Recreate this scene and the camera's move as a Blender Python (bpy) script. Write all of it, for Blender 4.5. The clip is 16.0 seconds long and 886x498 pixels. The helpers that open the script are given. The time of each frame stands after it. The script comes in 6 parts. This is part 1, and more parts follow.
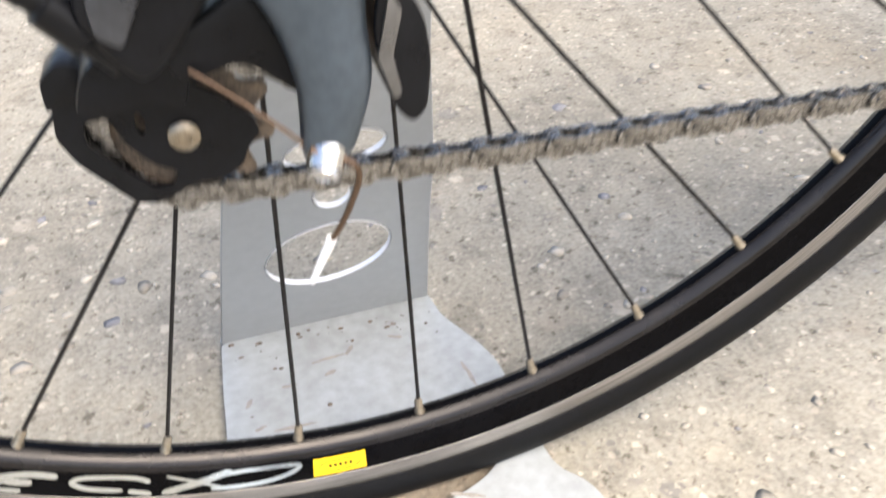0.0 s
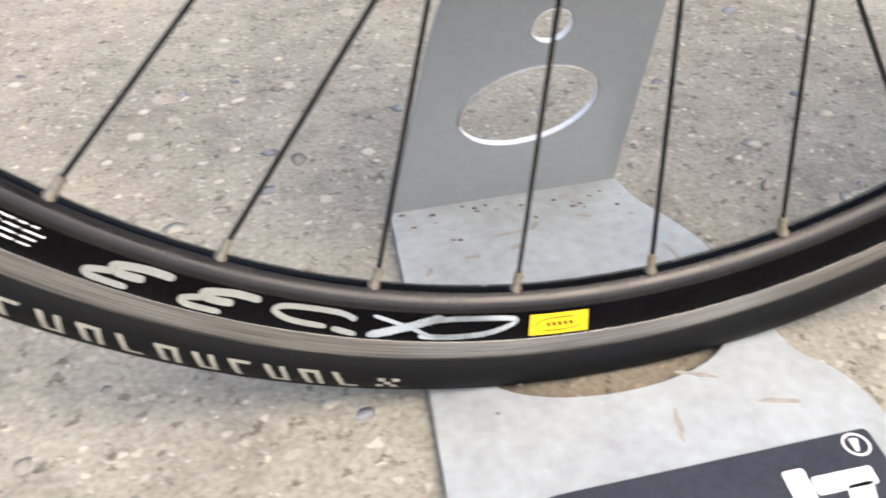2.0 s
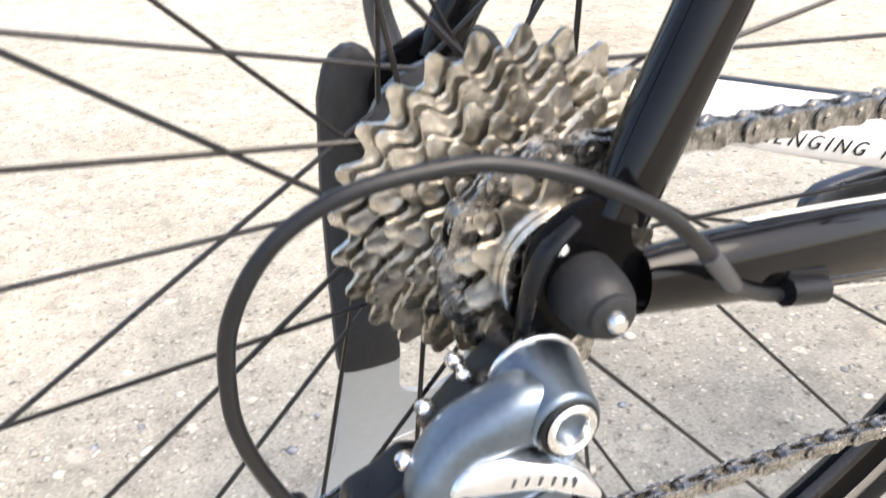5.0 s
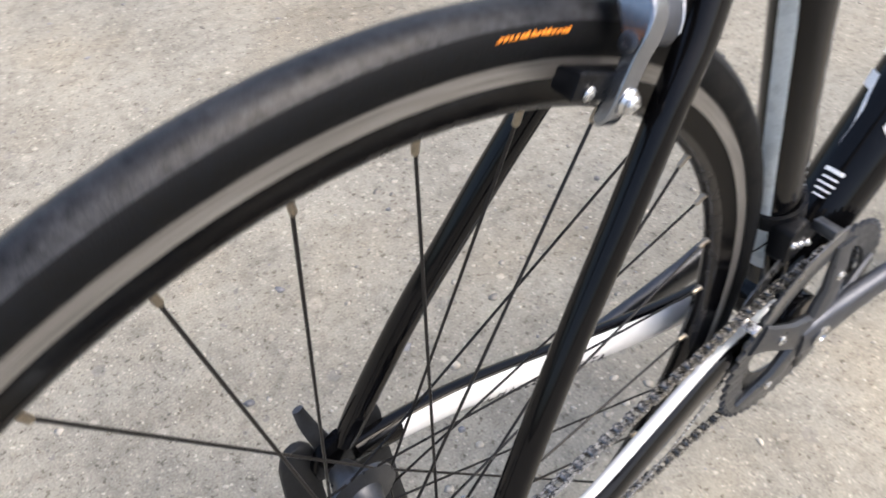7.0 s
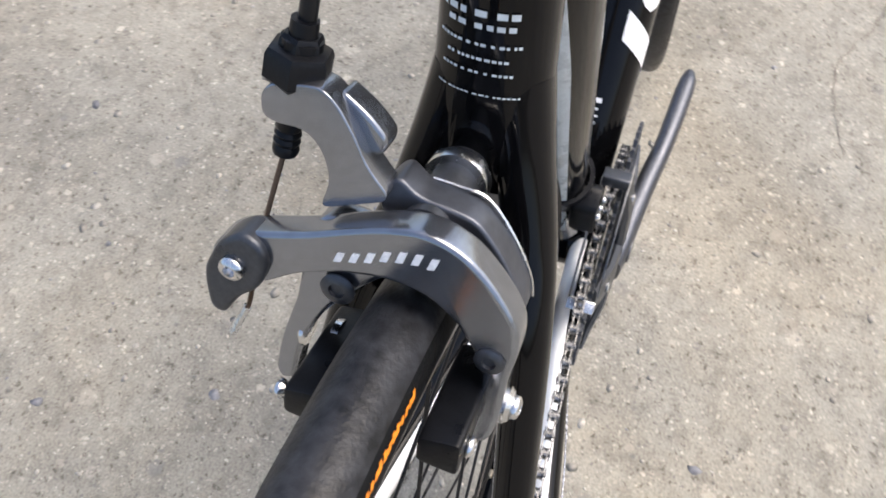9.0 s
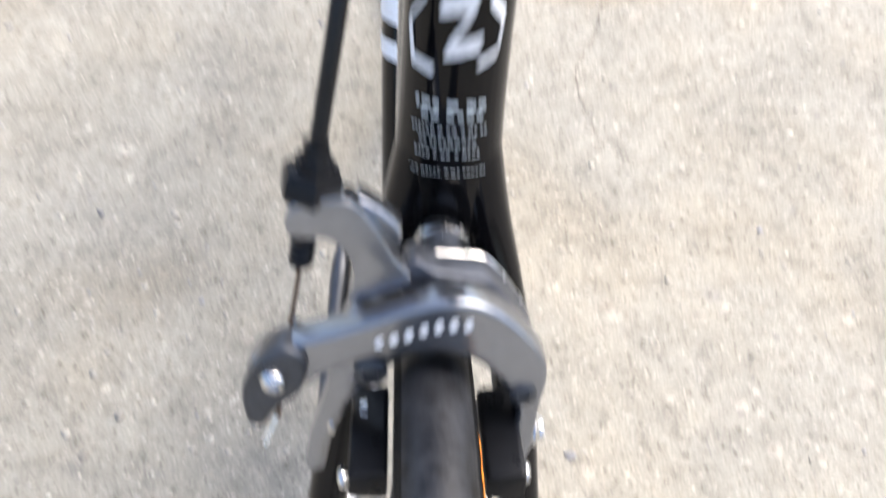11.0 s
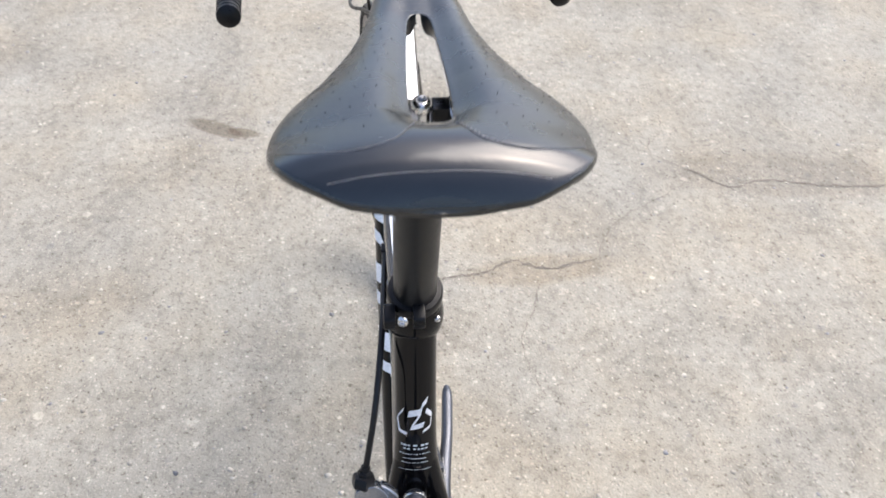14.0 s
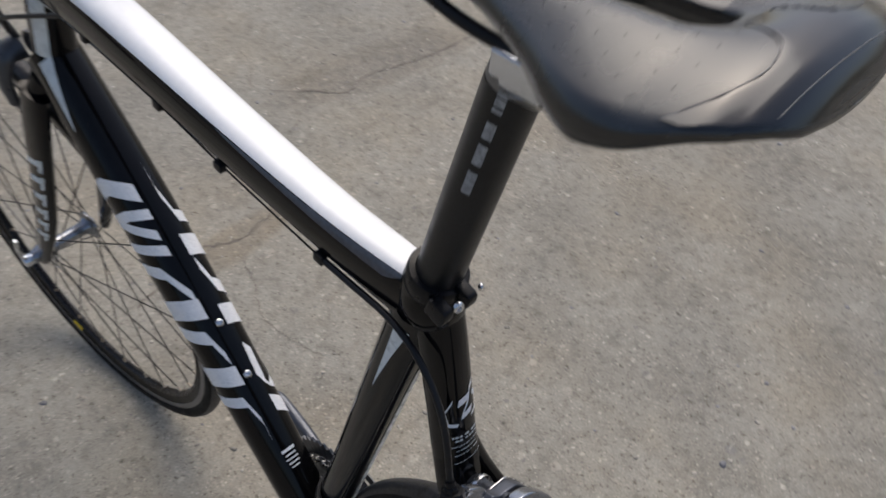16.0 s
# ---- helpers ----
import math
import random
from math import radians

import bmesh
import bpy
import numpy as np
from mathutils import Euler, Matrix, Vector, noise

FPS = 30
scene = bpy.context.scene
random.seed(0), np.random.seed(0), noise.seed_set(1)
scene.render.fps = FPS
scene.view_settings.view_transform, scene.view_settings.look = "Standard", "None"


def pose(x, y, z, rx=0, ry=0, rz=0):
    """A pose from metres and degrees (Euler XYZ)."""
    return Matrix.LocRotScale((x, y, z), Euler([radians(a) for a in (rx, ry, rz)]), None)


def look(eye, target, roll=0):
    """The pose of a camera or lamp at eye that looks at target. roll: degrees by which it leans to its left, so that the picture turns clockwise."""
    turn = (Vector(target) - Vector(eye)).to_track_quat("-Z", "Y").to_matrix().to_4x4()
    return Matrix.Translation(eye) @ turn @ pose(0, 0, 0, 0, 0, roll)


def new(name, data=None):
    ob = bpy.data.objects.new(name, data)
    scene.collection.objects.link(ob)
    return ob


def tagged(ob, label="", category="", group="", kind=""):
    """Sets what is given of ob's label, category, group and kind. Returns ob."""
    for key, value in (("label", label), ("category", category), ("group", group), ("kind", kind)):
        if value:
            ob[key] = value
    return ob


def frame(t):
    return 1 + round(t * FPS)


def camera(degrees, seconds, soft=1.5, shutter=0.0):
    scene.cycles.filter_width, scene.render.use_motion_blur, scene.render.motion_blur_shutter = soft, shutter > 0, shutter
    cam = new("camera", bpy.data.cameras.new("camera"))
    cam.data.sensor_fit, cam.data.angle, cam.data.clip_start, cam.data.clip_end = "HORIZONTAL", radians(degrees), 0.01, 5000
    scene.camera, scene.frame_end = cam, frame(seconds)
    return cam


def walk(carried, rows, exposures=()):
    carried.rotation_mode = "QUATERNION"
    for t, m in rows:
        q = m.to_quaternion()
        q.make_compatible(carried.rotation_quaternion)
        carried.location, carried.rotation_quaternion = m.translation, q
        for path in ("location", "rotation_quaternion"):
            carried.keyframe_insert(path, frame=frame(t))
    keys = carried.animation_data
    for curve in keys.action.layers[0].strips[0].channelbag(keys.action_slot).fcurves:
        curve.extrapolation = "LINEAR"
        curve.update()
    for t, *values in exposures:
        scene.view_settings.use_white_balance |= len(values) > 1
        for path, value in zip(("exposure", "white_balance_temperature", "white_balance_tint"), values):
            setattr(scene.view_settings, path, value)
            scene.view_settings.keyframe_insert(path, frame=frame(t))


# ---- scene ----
cam = camera(57.29, 16.0, soft=1.65, shutter=0.5)
PATH = [
    (0, (-0.0374, -0.2462, 0.3379), (0.1708, 0.5135, -0.2781), -2.40),
    (0.5, (-0.0432, -0.2413, 0.2788), (0.1378, 0.5290, -0.3327), -2.04),
    (1, (-0.0565, -0.2376, 0.2551), (0.0958, 0.5342, -0.3622), -3.44),
    (1.5, (-0.0762, -0.2345, 0.2553), (0.0858, 0.5305, -0.3680), -2.17),
    (2, (-0.1120, -0.2276, 0.2603), (0.0319, 0.5384, -0.3662), -2.31),
    (2.5, (-0.1475, -0.2260, 0.2835), (-0.0323, 0.5621, -0.3211), -3.02),
    (3, (-0.1694, -0.2284, 0.3069), (-0.0717, 0.5819, -0.2709), -3.58),
    (3.5, (-0.1495, -0.2254, 0.3432), (-0.0149, 0.5950, -0.2126), -3.44),
    (4, (-0.1167, -0.2208, 0.3846), (0.0903, 0.5878, -0.1660), -2.41),
    (4.5, (-0.0994, -0.2220, 0.4294), (0.1557, 0.5799, -0.1108), -1.47),
    (5, (-0.0886, -0.2116, 0.4497), (0.1996, 0.5860, -0.0801), -1.43),
    (7.3, (-0.1013, -0.1984, 0.8611), (0.3289, 0.3123, 0.1167), -3.97),
    (7.5, (-0.0848, -0.1948, 0.8785), (0.3604, 0.2899, 0.1256), -5.11),
    (8, (-0.0200, -0.1291, 0.8708), (0.4700, 0.2626, 0.0920), -7.04),
    (8.5, (0.0353, -0.0728, 0.8501), (0.5069, 0.2088, 0.0144), -7.31),
    (8.7, (0.0470, -0.0633, 0.8519), (0.5019, 0.1897, -0.0020), -7.02),
    (10.8, (0.0244, 0.0257, 0.8473), (0.5259, -0.0715, -0.0124), 7.76),
    (11, (0.0246, 0.0193, 0.8808), (0.5645, -0.0456, 0.0416), 6.66),
    (11.2, (-0.0083, 0.0286, 0.9212), (0.6519, -0.0546, 0.1747), 4.25),
    (11.5, (-0.0553, 0.0274, 0.9853), (0.6633, -0.0103, 0.2908), 3.85),
    (12, (-0.1452, 0.0268, 1.0632), (0.6641, -0.0189, 0.4775), 3.28),
    (12.5, (-0.1881, 0.0246, 1.1029), (0.6351, -0.0450, 0.5394), 3.08),
    (13, (-0.1986, 0.0236, 1.1451), (0.6113, -0.0323, 0.5612), 2.15),
    (13.5, (-0.2012, 0.0227, 1.1997), (0.5770, -0.0370, 0.5745), 1.39),
    (14, (-0.1807, 0.0234, 1.2468), (0.5588, -0.0526, 0.5780), 2.19),
    (14.5, (-0.1532, 0.0592, 1.2733), (0.5393, -0.0824, 0.5659), 2.75),
    (15, (-0.1079, 0.1804, 1.2695), (0.5363, -0.1365, 0.5734), 3.17),
    (15.5, (-0.0740, 0.2503, 1.2603), (0.5025, -0.1984, 0.5773), 3.52),
    (16, (-0.0033, 0.2613, 1.1965), (0.4762, -0.2701, 0.4982), 4.59),
]
EXPOSURE = [(0, 1.65, 6950, 10), (0.5, 1.53, 6950, 10), (1, 1.35, 6900, 10), (2.5, 1.5, 6950, 10), (4, 1.83, 6950, 10), (5, 2.08, 6950, 10), (7.3, 1.14, 6600, 10), (8, 1.15, 6600, 10), (8.5, 1.02, 6600, 10), (11, 1.57, 6450, 10), (11.5, 1.31, 6450, 10), (12.5, 1.20, 6400, 10), (14, 1.21, 6400, 10), (14.5, 1.28, 6450, 10), (15, 0.55, 6500, 10), (15.4, 0.17, 6500, 10), (16, 0.04, 6500, 10)]
walk(cam, [(t, look(eye, target, roll)) for t, eye, target, roll in PATH], EXPOSURE)

# ---- light ----
SUN_EL, SUN_AZ = 58.0, -54.0
world = bpy.data.worlds.new("sky")
scene.world = world
world.use_nodes = True
wn = world.node_tree
sky = wn.nodes.new("ShaderNodeTexSky")
sky.sky_type = "NISHITA"
sky.sun_disc = False
sky.sun_elevation, sky.sun_rotation = radians(SUN_EL), radians(90 - SUN_AZ)
sky.air_density, sky.dust_density, sky.ozone_density = 0.9, 4.5, 1.0
wn.links.new(sky.outputs[0], wn.nodes["Background"].inputs[0])
wn.nodes["Background"].inputs[1].default_value = 0.15
sun = new("sun", bpy.data.lights.new("sun", "SUN"))
sun.data.energy, sun.data.angle, sun.data.color = 0.82, radians(50), (1.0, 0.97, 0.91)
toward = Vector((math.cos(radians(SUN_AZ)) * math.cos(radians(SUN_EL)), math.sin(radians(SUN_AZ)) * math.cos(radians(SUN_EL)), math.sin(radians(SUN_EL))))
sun.matrix_world = look(toward * 5, (0, 0, 0))


# ---- materials ----
def material(name, color, rough=0.5, metal=0.0, vary=0.15, scale=60.0, bump=0.0, bump_scale=400.0,
             coat=0.0, rough_vary=0.1, spec=0.5, detail=4.0, tint=None, island=0.0):
    """A principled material with colour and gloss broken up at two sizes and a fine relief."""
    m = bpy.data.materials.new(name)
    m.use_nodes = True
    nt = m.node_tree
    b = nt.nodes["Principled BSDF"]
    b.inputs["Metallic"].default_value = metal
    b.inputs["Coat Weight"].default_value = coat
    b.inputs["Coat Roughness"].default_value = 0.06
    b.inputs["Specular IOR Level"].default_value = spec
    tc = nt.nodes.new("ShaderNodeTexCoord")
    big = nt.nodes.new("ShaderNodeTexNoise")
    big.inputs["Scale"].default_value, big.inputs["Detail"].default_value = scale, detail
    fine = nt.nodes.new("ShaderNodeTexNoise")
    fine.inputs["Scale"].default_value, fine.inputs["Detail"].default_value = scale * 7, 2
    for n in (big, fine):
        nt.links.new(tc.outputs["Object"], n.inputs["Vector"])
    add = nt.nodes.new("ShaderNodeMath")
    add.operation = "ADD"
    nt.links.new(big.outputs["Fac"], add.inputs[0])
    nt.links.new(fine.outputs["Fac"], add.inputs[1])
    ramp = nt.nodes.new("ShaderNodeMapRange")
    ramp.inputs[1].default_value, ramp.inputs[2].default_value = 0.7, 1.3
    nt.links.new(add.outputs[0], ramp.inputs[0])
    mix = nt.nodes.new("ShaderNodeMix")
    mix.data_type = "RGBA"
    other = tint or tuple(c * (1 - vary) for c in color)
    lo = tuple(c * (1 - vary) for c in other) if tint else other
    mix.inputs[6].default_value = (*lo, 1)
    mix.inputs[7].default_value = (*(min(1, c * (1 + vary)) for c in color), 1)
    nt.links.new(ramp.outputs[0], mix.inputs[0])
    out = mix.outputs[2]
    if island:
        info = nt.nodes.new("ShaderNodeNewGeometry")
        hsv = nt.nodes.new("ShaderNodeHueSaturation")
        mr = nt.nodes.new("ShaderNodeMapRange")
        mr.inputs[3].default_value, mr.inputs[4].default_value = 1 - island, 1 + island
        nt.links.new(info.outputs["Random Per Island"], mr.inputs[0])
        nt.links.new(mr.outputs[0], hsv.inputs["Value"])
        nt.links.new(out, hsv.inputs["Color"])
        out = hsv.outputs[0]
    nt.links.new(out, b.inputs["Base Color"])
    rr = nt.nodes.new("ShaderNodeMapRange")
    rr.inputs[1].default_value, rr.inputs[2].default_value = 0.3, 0.7
    rr.inputs[3].default_value = max(0.02, rough - rough_vary)
    rr.inputs[4].default_value = min(1, rough + rough_vary)
    nt.links.new(big.outputs["Fac"], rr.inputs[0])
    nt.links.new(rr.outputs[0], b.inputs["Roughness"])
    if bump:
        bt = nt.nodes.new("ShaderNodeTexNoise")
        bt.inputs["Scale"].default_value, bt.inputs["Detail"].default_value = bump_scale, 3
        nt.links.new(tc.outputs["Object"], bt.inputs["Vector"])
        bp = nt.nodes.new("ShaderNodeBump")
        bp.inputs["Strength"].default_value, bp.inputs["Distance"].default_value = bump, 0.001
        nt.links.new(bt.outputs["Fac"], bp.inputs["Height"])
        nt.links.new(bp.outputs[0], b.inputs["Normal"])
    return m


GLOSS_BLACK = material("gloss_black_paint", (0.003, 0.003, 0.0035), 0.07, vary=0.3, scale=15, coat=0.0, rough_vary=0.02, spec=0.24)
CARBON = material("satin_carbon", (0.010, 0.010, 0.0102), 0.38, vary=0.4, scale=90, bump=0.1, bump_scale=900, rough_vary=0.06, spec=0.34)
WHITE_PAINT = material("white_paint", (0.88, 0.88, 0.87), 0.16, vary=0.04, scale=20, coat=0.5, rough_vary=0.03)
GREY_DECAL = material("pale_grey_decal", (0.68, 0.73, 0.74), 0.3, vary=0.1, scale=80)
PRINT = material("white_print", (0.84, 0.85, 0.86), 0.35, vary=0.2, scale=500)
RUBBER = material("tyre_rubber", (0.0045, 0.005, 0.006), 0.55, spec=0.10, vary=0.4, scale=45, bump=0.25, bump_scale=900, tint=(0.010, 0.010, 0.010))
GREY_PRINT = material("worn_grey_print", (0.26, 0.27, 0.28), 0.4, vary=0.5, scale=350)
GREY_SATIN = material("satin_grey_alloy", (0.20, 0.20, 0.20), 0.33, metal=0.85, vary=0.15, scale=90)
TREAD = material("worn_tread_rubber", (0.021, 0.022, 0.025), 0.40, spec=0.3, vary=0.5, scale=34, detail=6, bump=0.25, bump_scale=700, tint=(0.005, 0.005, 0.006))
CREAM = material("cream_print", (0.27, 0.262, 0.225), 0.45, vary=0.15, scale=300)
ORANGE = material("orange_print", (0.85, 0.26, 0.015), 0.5, vary=0.2, scale=400)
RIM_BLACK = material("black_anodised_rim", (0.002, 0.002, 0.0025), 0.18, spec=0.07, vary=0.3, scale=60, rough_vary=0.06)
RIM_INNER = material("brown_black_rim_edge", (0.013, 0.012, 0.0125), 0.24, metal=0.4, vary=0.25, scale=60)
TRACK = material("scored_brake_track", (0.27, 0.258, 0.245), 0.42, metal=0.75, vary=0.30, scale=30, bump=0.15, bump_scale=1500)


def ringed(m):
    """Turns a material's grain into fine rings about the wheel's axle."""
    nt = m.node_tree
    noises = [n for n in nt.nodes if n.bl_idname == "ShaderNodeTexNoise"]
    tc = nt.nodes["Texture Coordinate"]
    flat = nt.nodes.new("ShaderNodeVectorMath")
    flat.operation = "MULTIPLY"
    flat.inputs[1].default_value = (1, 0, 1)
    size = nt.nodes.new("ShaderNodeVectorMath")
    size.operation = "LENGTH"
    mix = nt.nodes.new("ShaderNodeVectorMath")
    mix.operation = "MULTIPLY_ADD"
    mix.inputs[1].default_value = (0.03, 0.03, 0.03)
    nt.links.new(tc.outputs["Object"], flat.inputs[0])
    nt.links.new(flat.outputs[0], size.inputs[0])
    nt.links.new(tc.outputs["Object"], mix.inputs[0])
    nt.links.new(size.outputs[1], mix.inputs[2])
    for n in noises:
        n.inputs["Scale"].default_value = max(n.inputs["Scale"].default_value, 900)
        nt.links.new(mix.outputs[0], n.inputs["Vector"])


ringed(TRACK)
YELLOW = material("yellow_sticker", (0.88, 0.60, 0.015), 0.4, vary=0.06, scale=100)
SPOKE = material("black_spoke", (0.012, 0.011, 0.011), 0.35, metal=0.2, spec=0.3, vary=0.3, scale=80)
NIPPLE = material("dull_brass_nipple", (0.36, 0.31, 0.24), 0.38, metal=0.9, vary=0.3, scale=500)
STEEL = material("bright_steel", (0.70, 0.70, 0.70), 0.22, metal=1.0, vary=0.12, scale=300)
NICKEL = material("nickel_sprocket", (0.63, 0.605, 0.55), 0.27, metal=0.97, vary=0.14, scale=55, bump=0.05, bump_scale=500, tint=(0.38, 0.345, 0.29))
RIM_SILVER = material("silver_rim_decal", (0.70, 0.75, 0.77), 0.20, metal=0.95, vary=0.08, scale=100)
CHAIN = material("used_chain_steel", (0.36, 0.35, 0.335), 0.26, metal=0.95, vary=0.3, scale=400, tint=(0.08, 0.074, 0.066))
GREY_ALLOY = material("grey_anodised_alloy", (0.120, 0.152, 0.190), 0.36, metal=0.88, vary=0.12, scale=70, rough_vary=0.06)
BRAKE_ALLOY = material("grey_brake_alloy", (0.29, 0.305, 0.335), 0.20, metal=0.92, vary=0.1, scale=50, rough_vary=0.05)
CRANK_ALLOY = material("satin_grey_crank", (0.105, 0.112, 0.13), 0.42, metal=0.85, vary=0.12, scale=50)
DARK_ALLOY = material("dark_grey_alloy", (0.075, 0.08, 0.09), 0.36, metal=0.7, vary=0.15, scale=90)
POLISHED = material("polished_alloy", (0.66, 0.69, 0.73), 0.18, metal=0.95, vary=0.1, scale=60)
BLACK_PLASTIC = material("black_plastic", (0.005, 0.0055, 0.007), 0.34, spec=0.22, vary=0.3, scale=120, bump=0.1)
BLACK_RUBBER = material("matt_black_rubber", (0.013, 0.014, 0.016), 0.55, spec=0.3, vary=0.3, scale=90, bump=0.15)
CABLE_BLACK = material("black_cable_housing", (0.007, 0.0075, 0.009), 0.38, spec=0.3, vary=0.25, scale=150)
COPPER = material("tarnished_cable", (0.12, 0.08, 0.055), 0.4, metal=0.8, vary=0.3, scale=800)
SADDLE_BLACK = material("black_saddle_leather", (0.008, 0.0105, 0.0115), 0.28, coat=0.12, spec=0.80, vary=0.2, scale=40, bump=0.10, bump_scale=1200, rough_vary=0.05)
THREAD = material("grey_stitching", (0.10, 0.10, 0.105), 0.5, vary=0.2, scale=300)
SADDLE_GLOSS = material("black_patent_vinyl", (0.006, 0.0075, 0.009), 0.17, coat=0.0, spec=0.80, vary=0.2, scale=30, bump=0.02, bump_scale=60, rough_vary=0.04)
GRIME = material("oily_brown_grime", (0.16, 0.12, 0.085), 0.6, vary=0.4, scale=220, bump=0.3, tint=(0.05, 0.04, 0.03))
DIM_PANEL = material("dark_grey_fade_paint", (0.060, 0.066, 0.080), 0.18, vary=0.2, scale=60, rough_vary=0.03)
ALU_SHEET = material("grey_painted_sheet", (0.345, 0.365, 0.375), 0.40, metal=0.3, vary=0.05, scale=25, bump=0.05)
ALU_BASE = material("scuffed_white_sheet", (0.375, 0.41, 0.425), 0.40, metal=0.15, vary=0.06, scale=22, bump=0.08, tint=(0.32, 0.34, 0.345))
EDGE_WHITE = material("bare_cut_edge", (0.80, 0.81, 0.82), 0.4, metal=0.2, vary=0.06, scale=60)
STICKER = material("dark_blue_black_sticker", (0.022, 0.026, 0.036), 0.45, vary=0.3, scale=60)


# ---- mesh helpers ----
def part(name, bm, mat, parent, label="", smooth=True, angle=38):
    """Links a bmesh as one mesh object under a thing or a part."""
    me = bpy.data.meshes.new(name)
    bmesh.ops.recalc_face_normals(bm, faces=bm.faces)
    bm.to_mesh(me)
    bm.free()
    me.materials.append(mat)
    if smooth:
        me.shade_smooth()
        me.set_sharp_from_angle(angle=radians(angle))
    ob = new(name, me)
    if parent is not None:
        ob.parent = parent
    if label:
        ob["label"] = label
    return ob


def screws(name, mat, parent, items, label=""):
    """Each screw head an object of its own: rows of place, axis, radius, height."""
    for p, d, r, h in items:
        bm = bmesh.new()
        bolt(bm, p, d, r, h, n=16)
        part(name, bm, mat, parent, label)


def again(ob, name, m, parent):
    """One more object on the same mesh."""
    o = new(name, ob.data)
    o.parent = parent
    o.matrix_basis = m
    return o


def spline(pts, per=6):
    """A smooth run of points (any length of tuple) through the given ones."""
    p = [np.array(q, float) for q in pts]
    out = []
    for i in range(len(p) - 1):
        a, b, c, d = p[max(i - 1, 0)], p[i], p[i + 1], p[min(i + 2, len(p) - 1)]
        for k in range(per):
            t = k / per
            out.append(0.5 * (2 * b + (c - a) * t + (2 * a - 5 * b + 4 * c - d) * t * t + (3 * b - a - 3 * c + d) * t ** 3))
    out.append(p[-1])
    return out


def sweep(bm, rows, n=14, side=(0, 1, 0), power=2.0, caps=True, rings=None):
    """A tube through rows of x, y, z, half-width along side, half-height."""
    side = Vector(side)
    loops = []
    pts = [Vector(r[:3]) for r in rows]
    for i, r in enumerate(rows):
        t = (pts[min(i + 1, len(pts) - 1)] - pts[max(i - 1, 0)]).normalized()
        s = (side - t * side.dot(t)).normalized()
        u = t.cross(s)
        loop = []
        for k in range(n):
            a = 2 * math.pi * k / n
            c, d = math.cos(a), math.sin(a)
            c = math.copysign(abs(c) ** (2 / power), c)
            d = math.copysign(abs(d) ** (2 / power), d)
            loop.append(bm.verts.new(pts[i] + s * (r[3] * c) + u * (r[4] * d)))
        loops.append(loop)
    for a, b in zip(loops, loops[1:]):
        for k in range(n):
            bm.faces.new((a[k], a[(k + 1) % n], b[(k + 1) % n], b[k]))
    if caps:
        bm.faces.new(loops[0][::-1])
        bm.faces.new(loops[-1])
    return bm


def cord(bm, pts, r, n=8, per=6):
    """A round cable through points, carried along without twist."""
    rows = [Vector(q) for q in (spline(pts, per) if per else pts)]
    up = Vector((0.31, 0.52, 0.79))
    loops = []
    for i, p in enumerate(rows):
        t = (rows[min(i + 1, len(rows) - 1)] - rows[max(i - 1, 0)]).normalized()
        up = (up - t * up.dot(t)).normalized()
        w = t.cross(up)
        loops.append([bm.verts.new(p + up * (r * math.cos(2 * math.pi * k / n)) + w * (r * math.sin(2 * math.pi * k / n))) for k in range(n)])
    for a, b in zip(loops, loops[1:]):
        for k in range(n):
            bm.faces.new((a[k], a[(k + 1) % n], b[(k + 1) % n], b[k]))
    bm.faces.new(loops[0][::-1])
    bm.faces.new(loops[-1])
    return bm


def frame_of(p, axis):
    """A matrix at p whose z runs along axis."""
    q = Vector(axis).to_track_quat("Z", "Y").to_matrix().to_4x4()
    return Matrix.Translation(Vector(p)) @ q


def lathe(bm, profile, m=Matrix(), n=32, closed=False):
    """Turns a profile of (radius, height) about m's z axis."""
    loops = []
    for r, h in profile:
        if r < 1e-6:
            loops.append([bm.verts.new(m @ Vector((0, 0, h)))])
        else:
            loops.append([bm.verts.new(m @ Vector((r * math.cos(2 * math.pi * k / n), r * math.sin(2 * math.pi * k / n), h))) for k in range(n)])
    pairs = list(zip(loops, loops[1:])) + ([(loops[-1], loops[0])] if closed else [])
    for a, b in pairs:
        for k in range(n):
            i, j = k, (k + 1) % n
            if len(a) == 1 and len(b) == 1:
                continue
            if len(a) == 1:
                bm.faces.new((a[0], b[j], b[i]))
            elif len(b) == 1:
                bm.faces.new((a[i], a[j], b[0]))
            else:
                bm.faces.new((a[i], a[j], b[j], b[i]))
    return bm


def rod(bm, a, b, r, n=10, r2=None):
    a, b = Vector(a), Vector(b)
    return lathe(bm, [(0, 0), (r, 0), (r if r2 is None else r2, (b - a).length), (0, (b - a).length)], frame_of(a, b - a), n)


def bolt(bm, p, axis, r, h, hexed=True, n=20):
    """A round screw head with a hexagon socket."""
    m = frame_of(p, axis)
    lathe(bm, [(0, -h), (r * 0.55, -h), (r * 0.98, -h * 0.1), (r, h * 0.35), (r * 0.86, h * 0.75), (r * 0.5, h), (r * 0.46, h), (r * 0.42, h * 0.2), (0, h * 0.2)], m, n)
    return bm


